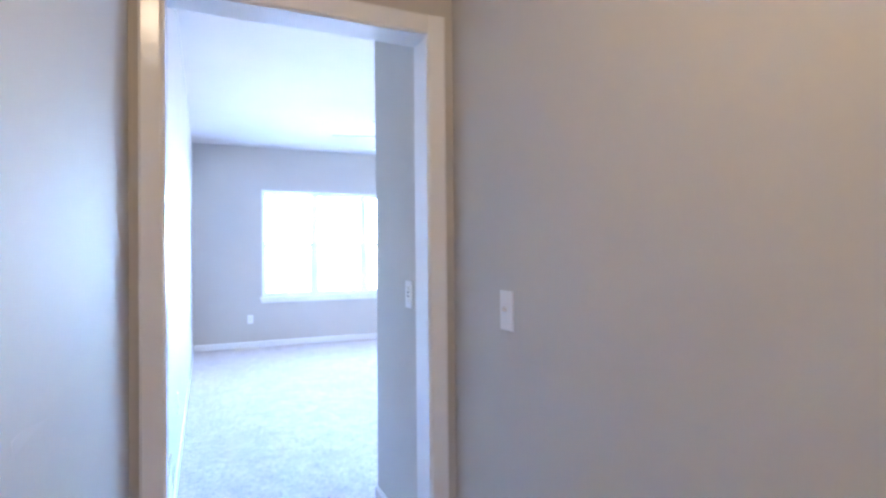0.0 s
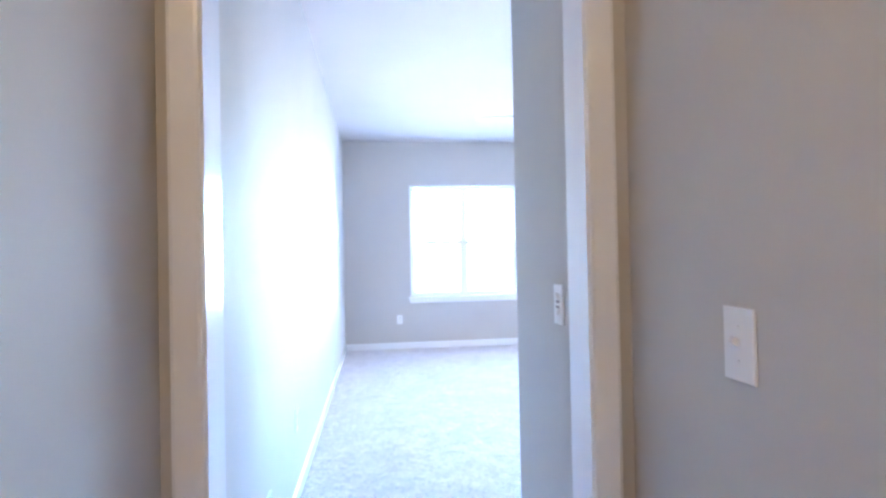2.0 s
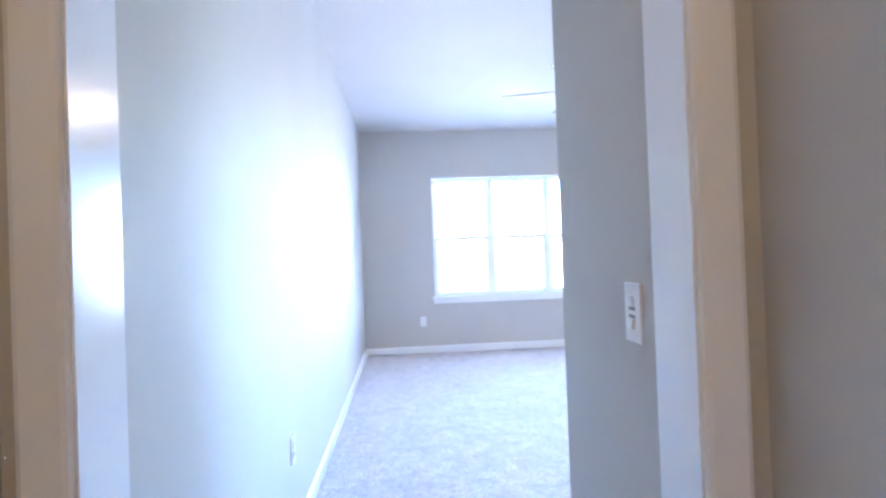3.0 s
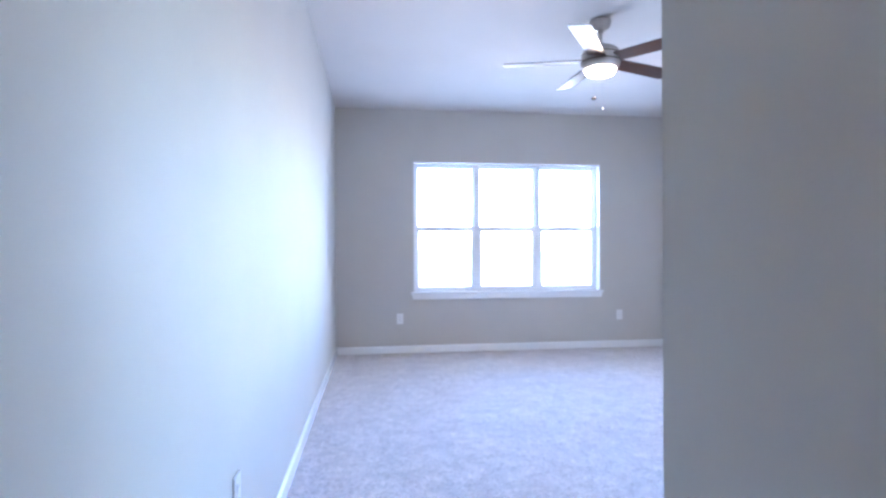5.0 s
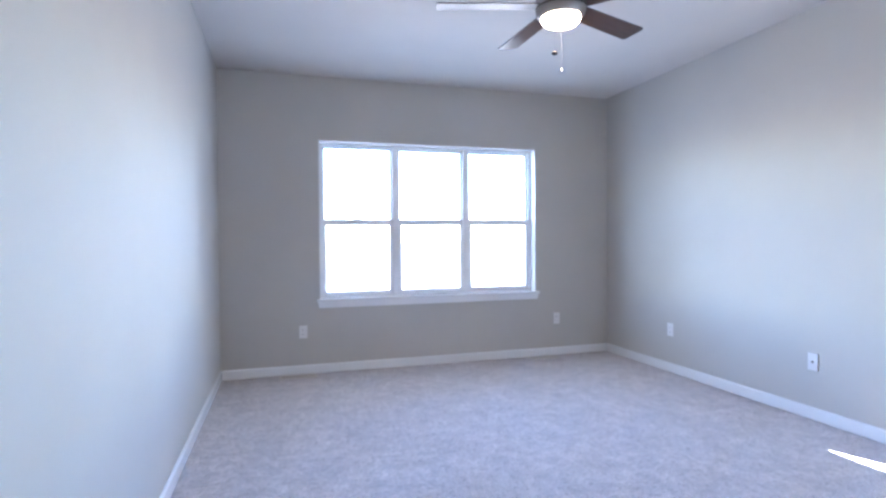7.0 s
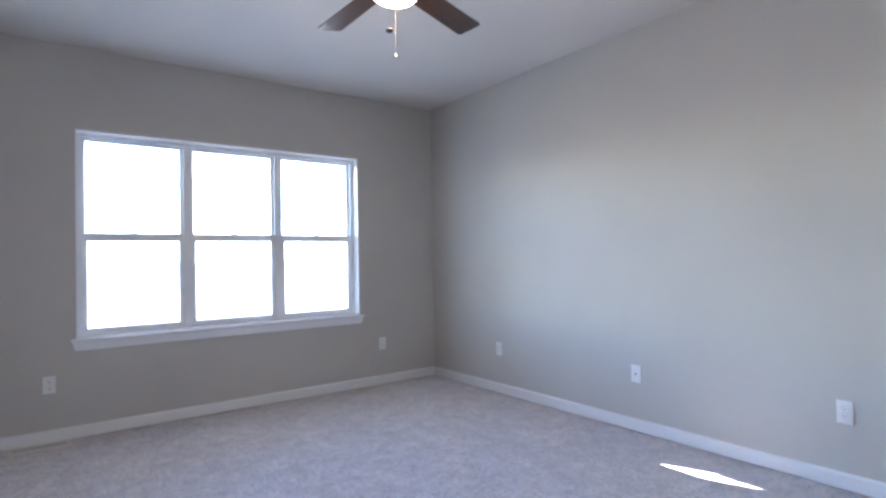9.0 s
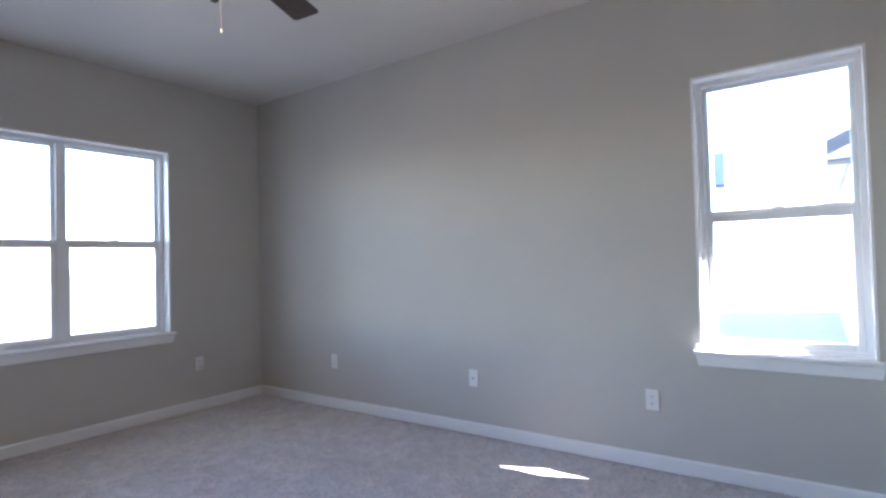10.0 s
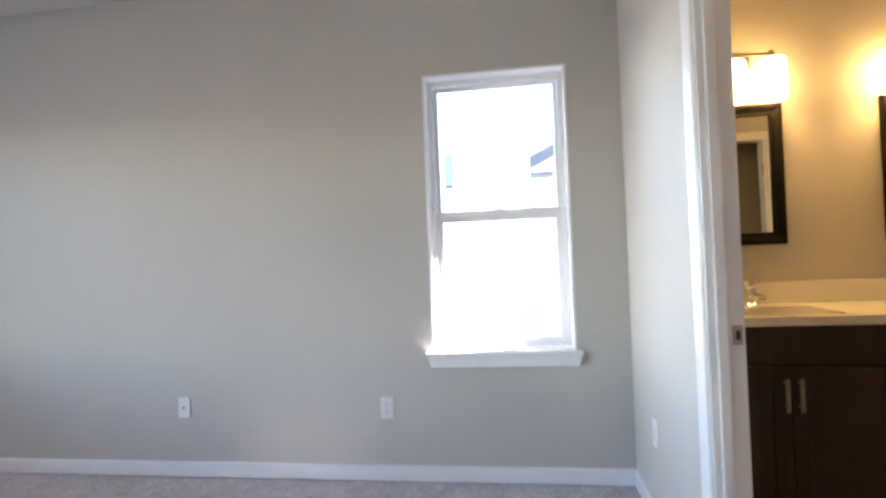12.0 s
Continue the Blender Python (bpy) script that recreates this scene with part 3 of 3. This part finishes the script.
# ---- return air grille low on the entry wall ----
def build_return_grille(y0, y1, z0, z1):
    g = empty("return_air_grille", "white metal return air grille low on the wall", "air vent", at=(0, (y0 + y1) / 2, z0))
    w, h, rim = y1 - y0, z1 - z0, 0.024
    bm = bmesh.new()
    wall_boxes(bm, "y", -w / 2, w / 2, 0.0, 0.009, 0, h, [(-w / 2 + rim, w / 2 - rim, rim, h - rim)])
    part("frame", bm, TRIM_PAINT, g)
    # black sheet painting the shade behind the louvres
    bm = bmesh.new()
    box(bm, 0.0, 0.0015, -w / 2 + rim, w / 2 - rim, rim, h - rim)
    part("backing", bm, SLOT_SHADE, g)
    n = 15
    step = (h - 2 * rim) / n
    bm = bmesh.new()
    extrude_profile(bm, [(0.0015, 0.009), (0.0075, 0.001), (0.0085, 0.0015), (0.0025, 0.0095)], (0, -w / 2 + rim, 0), (0, w / 2 - rim, 0), (1, 0, 0), (0, 0, 1))
    me = mesh_from("louvre", bm, TRIM_PAINT)
    for k in range(n):
        o = new("louvre", me)
        o.parent = g
        o.location = (0, 0, rim + k * step)


build_return_grille(0.53, 1.03, 0.115, 0.355)


# ---- ceiling fan ----
def build_fan():
    cx, cy = 1.987, 3.515
    fan = empty("ceiling_fan", "brushed nickel ceiling fan with five walnut blades, lamp lit", "ceiling fan", at=(cx, cy, 0))
    bm = bmesh.new()
    lathe(bm, [(0.0, CEIL), (0.072, CEIL), (0.072, CEIL - 0.012), (0.064, CEIL - 0.045), (0.045, CEIL - 0.062), (0.02, CEIL - 0.066), (0.0, CEIL - 0.066)])
    part("canopy", bm, NICKEL, fan, smooth=True)
    bm = bmesh.new()
    lathe(bm, [(0.022, CEIL - 0.064), (0.026, CEIL - 0.075), (0.018, CEIL - 0.085), (0.0125, CEIL - 0.09), (0.0125, CEIL - 0.15), (0.024, CEIL - 0.155), (0.030, CEIL - 0.17), (0.0, CEIL - 0.17)])
    part("downrod", bm, NICKEL, fan, smooth=True)
    top = 2.575
    bm = bmesh.new()
    lathe(bm, [(0.0, top), (0.055, top - 0.002), (0.095, top - 0.012), (0.122, top - 0.032), (0.132, top - 0.055), (0.133, top - 0.068), (0.133, top - 0.105), (0.130, top - 0.110), (0.0, top - 0.110)], 56)
    housing = part("motor_housing", bm, NICKEL, fan, smooth=True)
    # raised dark bands paint the shade of two grooves round the housing
    bm = bmesh.new()
    lathe(bm, [(0.1338, top - 0.1085), (0.1345, top - 0.110), (0.1345, top - 0.1145), (0.1338, top - 0.116)], 56)
    lathe(bm, [(0.1335, top - 0.062), (0.1342, top - 0.0635), (0.1342, top - 0.067), (0.1335, top - 0.0685)], 56)
    part("groove_shade", bm, BRONZE, housing)
    bm = bmesh.new()
    lathe(bm, [(0.0, top - 0.1135), (0.131, top - 0.1135), (0.133, top - 0.118), (0.132, top - 0.130), (0.124, top - 0.150), (0.113, top - 0.164), (0.0, top - 0.164)], 56)
    part("light_ring", bm, NICKEL, fan, smooth=True)
    bm = bmesh.new()
    z = top - 0.163
    lathe(bm, [(0.100, z), (0.101, z - 0.008), (0.097, z - 0.018), (0.086, z - 0.027), (0.064, z - 0.033), (0.032, z - 0.037), (0.0, z - 0.038)], 48)
    part("globe", bm, FAN_GLOBE, fan, "lit opal glass bowl", smooth=True)
    # blades
    blade_z = 2.478
    for k in range(5):
        a = radians(20 + 72 * k)
        bm = bmesh.new()
        outline = []
        r0, r1, w0, w1 = 0.125, 0.668, 0.060, 0.072
        rad = 0.022
        outline += [(r0, -w0), (r1 - rad, -w1)]
        for s in range(1, 5):
            q = s * math.pi / 8
            outline.append((r1 - rad + rad * math.sin(q), -w1 + rad - rad * math.cos(q)))
        for s in range(0, 4):
            q = s * math.pi / 8
            outline.append((r1 - rad + rad * math.cos(q), w1 - rad + rad * math.sin(q)))
        outline += [(r1 - rad, w1), (r0, w0)]
        extrude_profile(bm, outline, (0, 0, -0.003), (0, 0, 0.003), (1, 0, 0), (0, 1, 0))
        blade = part("blade", bm, BLADE_WOOD, fan, "dark walnut veneer blade")
        blade.matrix_local = Matrix.Translation((0, 0, blade_z)) @ Matrix.Rotation(a, 4, "Z") @ Matrix.Rotation(radians(-9.5), 4, "X")
        bm = bmesh.new()
        box(bm, 0.10, 0.175, -0.030, 0.030, 0.003, 0.008)
        soften(bm, 0.002, 1)
        part("blade_iron", bm, BRONZE, blade, "dark metal blade bracket")
    # pull chains
    for px, py, z0, z1, heavy in ((0.062, 0.104, 2.44, 2.185, False), (-0.088, -0.09, 2.44, 2.195, True)):
        bm = bmesh.new()
        step = 0.0075 if heavy else 0.0055
        n = int((z0 - z1) / step)
        for k in range(n):
            bmesh.ops.create_icosphere(bm, subdivisions=1, radius=0.0010 if heavy else 0.0015, matrix=Matrix.Translation((px, py, z0 - k * step)))
        chain = part("pull_chain", bm, BRONZE if heavy else NICKEL, fan, smooth=True)
        bm = bmesh.new()
        if heavy:
            bmesh.ops.create_uvsphere(bm, u_segments=16, v_segments=10, radius=0.011, matrix=Matrix.Translation((px, py, z1 - 0.008)) @ Matrix.Diagonal((1.5, 1.5, 0.9, 1)))
        else:
            lathe(bm, [(0.0, 0.0), (0.003, -0.002), (0.0048, -0.014), (0.0042, -0.019), (0.0, -0.021)], 14, (px, py, z1))
        part("fob", bm, BRONZE if heavy else PLASTIC, chain, smooth=True)


build_fan()


# ---- bathroom ----
VAN_FRONT = 3.40
VAN_TOP = 0.905


def build_vanity(y0, y1, label):
    """A sink base with a false drawer front and two doors; open side towards -x."""
    v = empty("vanity_cabinet", label, "cabinet", "bathroom vanity cabinets", at=(RIGHT, (y0 + y1) / 2, 0))
    w = y1 - y0
    h = VAN_TOP - 0.036
    f = VAN_FRONT - RIGHT
    bm = bmesh.new()
    box(bm, f + 0.02, -0.002, -w / 2 + 0.001, w / 2 - 0.001, 0.1, h)
    part("body", bm, CABINET_WOOD, v)
    bm = bmesh.new()
    box(bm, f + 0.08, -0.002, -w / 2 + 0.001, w / 2 - 0.001, -0.004, 0.1)
    part("toe_kick", bm, CABINET_WOOD, v)
    bm = bmesh.new()
    box(bm, f, f + 0.02, -w / 2 + 0.003, w / 2 - 0.003, 0.713, h - 0.004)
    soften(bm, 0.0025, 2)
    part("drawer_front", bm, CABINET_WOOD, v)
    for s in (-1, 1):
        a, b = sorted((s * 0.002, s * (w / 2 - 0.003)))
        bm = bmesh.new()
        z0, z1, rail = 0.11, 0.706, 0.062
        wall_boxes(bm, "y", a, b, f, f + 0.02, z0, z1, [(a + rail, b - rail, z0 + rail, z1 - rail)])
        soften(bm, 0.0018, 1)
        door = part("door", bm, CABINET_WOOD, v, "espresso shaker cabinet door")
        bm = bmesh.new()
        box(bm, f + 0.009, f + 0.018, a + rail - 0.003, b - rail + 0.003, z0 + rail - 0.003, z1 - rail + 0.003)
        part("panel", bm, CABINET_WOOD, door)
        bm = bmesh.new()
        hy = s * 0.026
        box(bm, f - 0.034, f - 0.026, hy - 0.008, hy + 0.008, 0.535, 0.665)
        for z in (0.553, 0.647):
            box(bm, f - 0.026, f + 0.001, hy - 0.004, hy + 0.004, z - 0.004, z + 0.004)
        soften(bm, 0.0015, 1)
        part("handle", bm, NICKEL, door, "brushed nickel bar handle")
    return v


build_vanity(0.278, NEAR_BACK, "espresso wood sink cabinet with two shaker doors")
SINK_Y = 0.64
build_vanity(-0.516, 0.278, "espresso wood sink cabinet with two shaker doors")
SINK_Y2 = -0.12


def build_counter():
    c = empty("bathroom_countertop", "cream cultured marble vanity top with two basins", "countertop", at=(RIGHT, 0, VAN_TOP))
    y0, y1 = -0.53, NEAR_BACK
    f = VAN_FRONT - 0.025 - RIGHT
    bm = bmesh.new()
    holes = []
    for s in (SINK_Y2, SINK_Y):
        holes.append((s - 0.21, s + 0.21))
    x_in0, x_in1 = f + 0.075, f + 0.375
    ys = [y0, holes[0][0], holes[0][1], holes[1][0], holes[1][1], y1]
    for k in range(5):
        if k in (1, 3):
            box(bm, f, x_in0, ys[k], ys[k + 1], -0.035, 0)
            box(bm, x_in1, -0.001, ys[k], ys[k + 1], -0.035, 0)
        else:
            box(bm, f, -0.001, ys[k], ys[k + 1], -0.035, 0)
    bmesh.ops.remove_doubles(bm, verts=bm.verts, dist=1e-5)
    part("slab", bm, COUNTER, c)
    for a, b in holes:
        bm = bmesh.new()
        n = 28
        rings = []
        for r, z in ((1.0, 0.0), (0.985, -0.006), (0.93, -0.05), (0.75, -0.11), (0.4, -0.13), (0.0, -0.132)):
            if r == 0:
                rings.append([bm.verts.new(((x_in0 + x_in1) / 2, (a + b) / 2, z))])
                continue
            ring = []
            for k in range(n):
                t = 2 * math.pi * k / n
                ct, st = math.cos(t), math.sin(t)
                p = 0.35 + 0.55 * (1 - r)
                ex = math.copysign(abs(ct) ** p, ct)
                ey = math.copysign(abs(st) ** p, st)
                ring.append(bm.verts.new(((x_in0 + x_in1) / 2 + ex * r * 0.1505, (a + b) / 2 + ey * r * 0.2105, z)))
            rings.append(ring)
        for p, q in zip(rings, rings[1:]):
            for k in range(n):
                m = (k + 1) % n
                bm.faces.new((p[k], p[m], q[m], q[k]) if len(q) > 1 else (p[k], p[m], q[0]))
        part("basin", bm, COUNTER, c, smooth=True)
    bm = bmesh.new()
    box(bm, -0.02, -0.001, y0, y1, 0.001, 0.102)
    soften(bm, 0.003, 2)
    part("backsplash", bm, COUNTER, c)


build_counter()


def build_faucet(y):
    fx = RIGHT - 0.10
    f = empty("faucet", "chrome single-lever faucet behind the basin", "faucet", "bathroom faucets", at=(fx, y, VAN_TOP))
    bm = bmesh.new()
    lathe(bm, [(0.0, 0), (0.031, 0), (0.031, 0.006), (0.026, 0.011), (0.024, 0.075), (0.021, 0.083), (0.0, 0.084)], 28)
    part("body", bm, CHROME, f, smooth=True)
    bm = bmesh.new()
    extrude_profile(bm, [(-0.017, 0.040), (0.017, 0.040), (0.019, 0.058), (0.0, 0.066), (-0.019, 0.058)], (-0.005, 0, 0), (-0.125, 0, -0.004), (0, 1, 0), (0, 0, 1))
    soften(bm, 0.003, 2)
    part("spout", bm, CHROME, f, smooth=True)
    bm = bmesh.new()
    extrude_profile(bm, [(-0.016, 0.085), (0.016, 0.085), (0.013, 0.100), (-0.013, 0.100)], (0.02, 0, 0), (-0.08, 0, 0.026), (0, 1, 0), (0, 0, 1))
    soften(bm, 0.003, 2)
    part("lever", bm, CHROME, f, smooth=True)


build_faucet(SINK_Y)
build_faucet(SINK_Y2)


def build_mirror(y0, y1, z0, z1):
    m = empty("mirror", "rectangular wall mirror in a wide black frame", "mirror", "bathroom mirrors", at=(RIGHT, (y0 + y1) / 2, z0))
    w, h, fw = y1 - y0, z1 - z0, 0.060
    outline = [(0, 0), (0, 0.016), (0.007, 0.026), (0.016, 0.028), (0.028, 0.024), (0.040, 0.017), (0.046, 0.016), (0.050, 0.019), (0.056, 0.019), (fw, 0.013), (fw, 0)]
    rings = []
    corners = [(-w / 2, 0, 1, 1), (w / 2, 0, -1, 1), (w / 2, h, -1, -1), (-w / 2, h, 1, -1)]
    bm = bmesh.new()
    for cy, cz, dy, dz in corners:
        rings.append([bm.verts.new((-0.002 - v, cy + dy * u, cz + dz * u)) for u, v in outline])
    n = len(outline)
    for k in range(4):
        a, b = rings[k], rings[(k + 1) % 4]
        for i in range(n):
            bm.faces.new((a[i], a[(i + 1) % n], b[(i + 1) % n], b[i]))
    part("frame", bm, FRAME_BLACK, m)
    bm = bmesh.new()
    box(bm, -0.010, -0.004, -w / 2 + fw - 0.004, w / 2 - fw + 0.004, fw - 0.004, h - fw + 0.004)
    part("glass", bm, MIRROR, m, "silvered mirror glass")


MIRROR_Z = 1.188, 1.872
build_mirror(0.428, 0.888, *MIRROR_Z)
build_mirror(-0.47, -0.005, *MIRROR_Z)


def build_vanity_light(y):
    lt = empty("vanity_light", "vanity light bar with three lit glass shades", "wall lamp", "vanity lights", at=(RIGHT, y, 2.06))
    bm = bmesh.new()
    box(bm, -0.022, -0.001, -0.11, 0.11, -0.02, 0.055)
    soften(bm, 0.006, 2)
    part("back_plate", bm, NICKEL, lt)
    bm = bmesh.new()
    n = 16
    for k in range(n):
        a, b = -0.20 + 0.40 * k / n, -0.20 + 0.40 * (k + 1) / n
        xa, xb = -0.085 - 0.02 * math.cos(a * 8), -0.085 - 0.02 * math.cos(b * 8)
        vs = [bm.verts.new(p) for p in ((xa, a, 0.022), (xa + 0.006, a, 0.022), (xa + 0.006, a, 0.034), (xa, a, 0.034), (xb, b, 0.022), (xb + 0.006, b, 0.022), (xb + 0.006, b, 0.034), (xb, b, 0.034))]
        for q in ((0, 1, 5, 4), (1, 2, 6, 5), (2, 3, 7, 6), (3, 0, 4, 7)):
            bm.faces.new([vs[i] for i in q])
    box(bm, -0.10, -0.02, -0.006, 0.006, 0.022, 0.034)
    bmesh.ops.remove_doubles(bm, verts=bm.verts, dist=1e-5)
    part("bar", bm, NICKEL, lt)
    for dy in (-0.176, 0.0, 0.176):
        bm = bmesh.new()
        lathe(bm, [(0.0, 0.045), (0.010, 0.043), (0.012, 0.03), (0.022, 0.012), (0.022, 0.002), (0.0, 0.002)], 20, (-0.095, dy, 0))
        part("socket", bm, NICKEL, lt, smooth=True)
        bm = bmesh.new()
        lathe(bm, [(0.02, 0.004), (0.052, 0.0), (0.058, -0.012), (0.060, -0.10), (0.060, -0.19), (0.054, -0.19), (0.054, -0.012), (0.02, -0.004)], 32, (-0.095, dy, 0))
        part("shade", bm, VANITY_GLOBE, lt, "lit frosted glass shade", smooth=True)


build_vanity_light(0.672)
build_vanity_light(-0.21)


def build_closet_doorway():
    """Doorway opposite the vanity, seen in the mirror."""
    d = empty("door_3", "white framed closet doorway, dark inside", "door frame", kind="structure")
    y0, y1, _, h = CLOSET
    for a, b in ((y0 - CASE, y0 - 0.004), (y1 + 0.004, y1 + CASE)):
        bm = bmesh.new()
        box(bm, BATH_W, BATH_W + 0.016, a, b, 0, h + CASE)
        soften(bm, 0.003, 1)
        part("casing", bm, TRIM_PAINT, d)
    bm = bmesh.new()
    box(bm, BATH_W, BATH_W + 0.016, y0 - 0.004, y1 + 0.004, h + 0.004, h + CASE)
    part("head_casing", bm, TRIM_PAINT, d)
    for a, b in ((y0 - 0.001, y0 + 0.016), (y1 - 0.016, y1 + 0.001)):
        bm = bmesh.new()
        box(bm, BATH_W - 0.102, BATH_W + 0.002, a, b, 0, h)
        jamb = part("jamb", bm, TRIM_PAINT, d)
        if a < 0:
            for z in (0.25, 1.05, 1.80):
                bm = bmesh.new()
                box(bm, BATH_W - 0.04, BATH_W - 0.004, b, b + 0.003, z - 0.045, z + 0.045)
                soften(bm, 0.001, 1)
                part("hinge", bm, NICKEL, jamb, "brushed nickel hinge leaf")


build_closet_doorway()
bm = bmesh.new()
wall_boxes(bm, "y", BATH_S, NEAR_BACK - 0.002, HALL_R + 0.118, HALL_R + 0.13, 0, CEIL)
structure("wall_closet", bm, WALL_PAINT, "plain closet back wall", "wall")


# ---- slightly paler tapering streak on the hall wall ----
def build_pale_streak():
    bm = bmesh.new()
    top, low = [], []
    for k in range(13):
        u = k / 12
        y = -0.915 + 0.167 * u
        z = 1.026 + -0.005 * u + 0.002 * math.sin(5 * u)
        h = 0.011 * math.sin(math.pi * min(1, u + 0.06) ** 0.45) ** 0.8 * (1 - u) ** 0.5 + 0.0004
        top.append((y, z + h))
        low.append((y, z - h))
    outline = top + low[::-1]
    front = [bm.verts.new((HALL_L + 0.0008, y, z)) for y, z in outline]
    rear = [bm.verts.new((HALL_L - 0.001, y, z)) for y, z in outline]
    n = len(outline)
    for k in range(12):
        a, b, c, d = k, k + 1, n - 2 - k, n - 1 - k
        bm.faces.new((front[a], front[b], front[c], front[d]))
    for k in range(n):
        bm.faces.new((front[k], front[(k + 1) % n], rear[(k + 1) % n], rear[k]))
    ob = part("pale_streak", bm, PALE_STREAK)
    tagged(ob, "faint pale streak on the painted hall wall", "scuff mark")


build_pale_streak()


# ---- hall lamp ----
def build_hall_lamp():
    lamp = empty("ceiling_lamp", "round flush ceiling lamp with lit glass bowl", "ceiling lamp", at=(0.22, -1.55, CEIL))
    bm = bmesh.new()
    lathe(bm, [(0.0, 0), (0.15, 0), (0.152, -0.02), (0.14, -0.03), (0.0, -0.03)], 36)
    part("base", bm, NICKEL, lamp, smooth=True)
    bm = bmesh.new()
    lathe(bm, [(0.138, -0.03), (0.13, -0.06), (0.10, -0.085), (0.05, -0.098), (0.0, -0.10)], 36)
    part("bowl", bm, HALL_GLOBE, lamp, "lit glass bowl", smooth=True)


build_hall_lamp()


# ---- outside ----
bm = bmesh.new()
s = 1500
vs = [bm.verts.new(p) for p in ((-s, -s, -0.5), (s, -s, -0.5), (s, s, -0.5), (-s, s, -0.5))]
bm.faces.new(vs)
structure("ground", bm, GROUND, "pale dry open ground round the house", "ground")


def build_neighbour():
    house = empty("neighbour_house", "white sided house with a grey gable roof", "house", at=(8.5, 0, -0.5))
    y1, y0, wall_z, pitch = 1.26, -7.0, 2.95, 0.47
    mid = (y0 + y1) / 2
    x1 = 11.0
    ridge = wall_z + (y1 - mid) * pitch
    bm = bmesh.new()
    ends = [[bm.verts.new((x, y, z)) for y, z in ((y0, 0), (y1, 0), (y1, wall_z), (mid, ridge), (y0, wall_z))] for x in (0, x1)]
    bm.faces.new(ends[0])
    bm.faces.new(ends[1][::-1])
    for k in range(5):
        bm.faces.new((ends[0][k], ends[1][k], ends[1][(k + 1) % 5], ends[0][(k + 1) % 5]))
    part("wall", bm, SIDING, house)
    over = 0.28
    for side in (1, -1):
        ye = (y1 + over) if side > 0 else (y0 - over)
        ze = wall_z - over * pitch
        bm = bmesh.new()
        pts = [(ye, ze + 0.02), (mid, ridge + 0.02), (mid, ridge + 0.14), (ye, ze + 0.14)]
        e = [[bm.verts.new((x, y, z)) for y, z in pts] for x in (-0.30, x1 + 0.3)]
        bm.faces.new(e[0])
        bm.faces.new(e[1][::-1])
        for k in range(4):
            bm.faces.new((e[0][k], e[1][k], e[1][(k + 1) % 4], e[0][(k + 1) % 4]))
        part("roof", bm, SHINGLE, house)
        bm = bmesh.new()
        pts = [(ye, ze - 0.02), (mid, ridge - 0.02), (mid, ridge + 0.018), (ye, ze + 0.018)]
        e = [[bm.verts.new((x, y, z)) for y, z in pts] for x in (-0.30, x1 + 0.28)]
        bm.faces.new(e[0])
        bm.faces.new(e[1][::-1])
        for k in range(4):
            bm.faces.new((e[0][k], e[1][k], e[1][(k + 1) % 4], e[0][(k + 1) % 4]))
        part("soffit", bm, SIDING, house)
        bm = bmesh.new()
        pts = [(ye, ze - 0.03), (mid, ridge - 0.03), (mid, ridge + 0.13), (ye, ze + 0.13)]
        e = [[bm.verts.new((x, y, z)) for y, z in pts] for x in (-0.33, -0.302)]
        bm.faces.new(e[0])
        bm.faces.new(e[1][::-1])
        for k in range(4):
            bm.faces.new((e[0][k], e[1][k], e[1][(k + 1) % 4], e[0][(k + 1) % 4]))
        part("rake_board", bm, FASCIA, house, "grey painted rake board")
        bm = bmesh.new()
        a, b = sorted((ye, ye + side * 0.022))
        box(bm, -0.30, x1 + 0.3, a, b, ze - 0.04, ze + 0.15)
        part("fascia", bm, SIDING, house, "white painted eave fascia")
        bm = bmesh.new()
        a, b = sorted((y1 - 0.02, ye) if side > 0 else (y0 + 0.02, ye))
        box(bm, -0.32, 0.0, a, b, ze - 0.115, ze - 0.085)
        part("eave_return", bm, FASCIA, house, "grey boxed eave return")


build_neighbour()
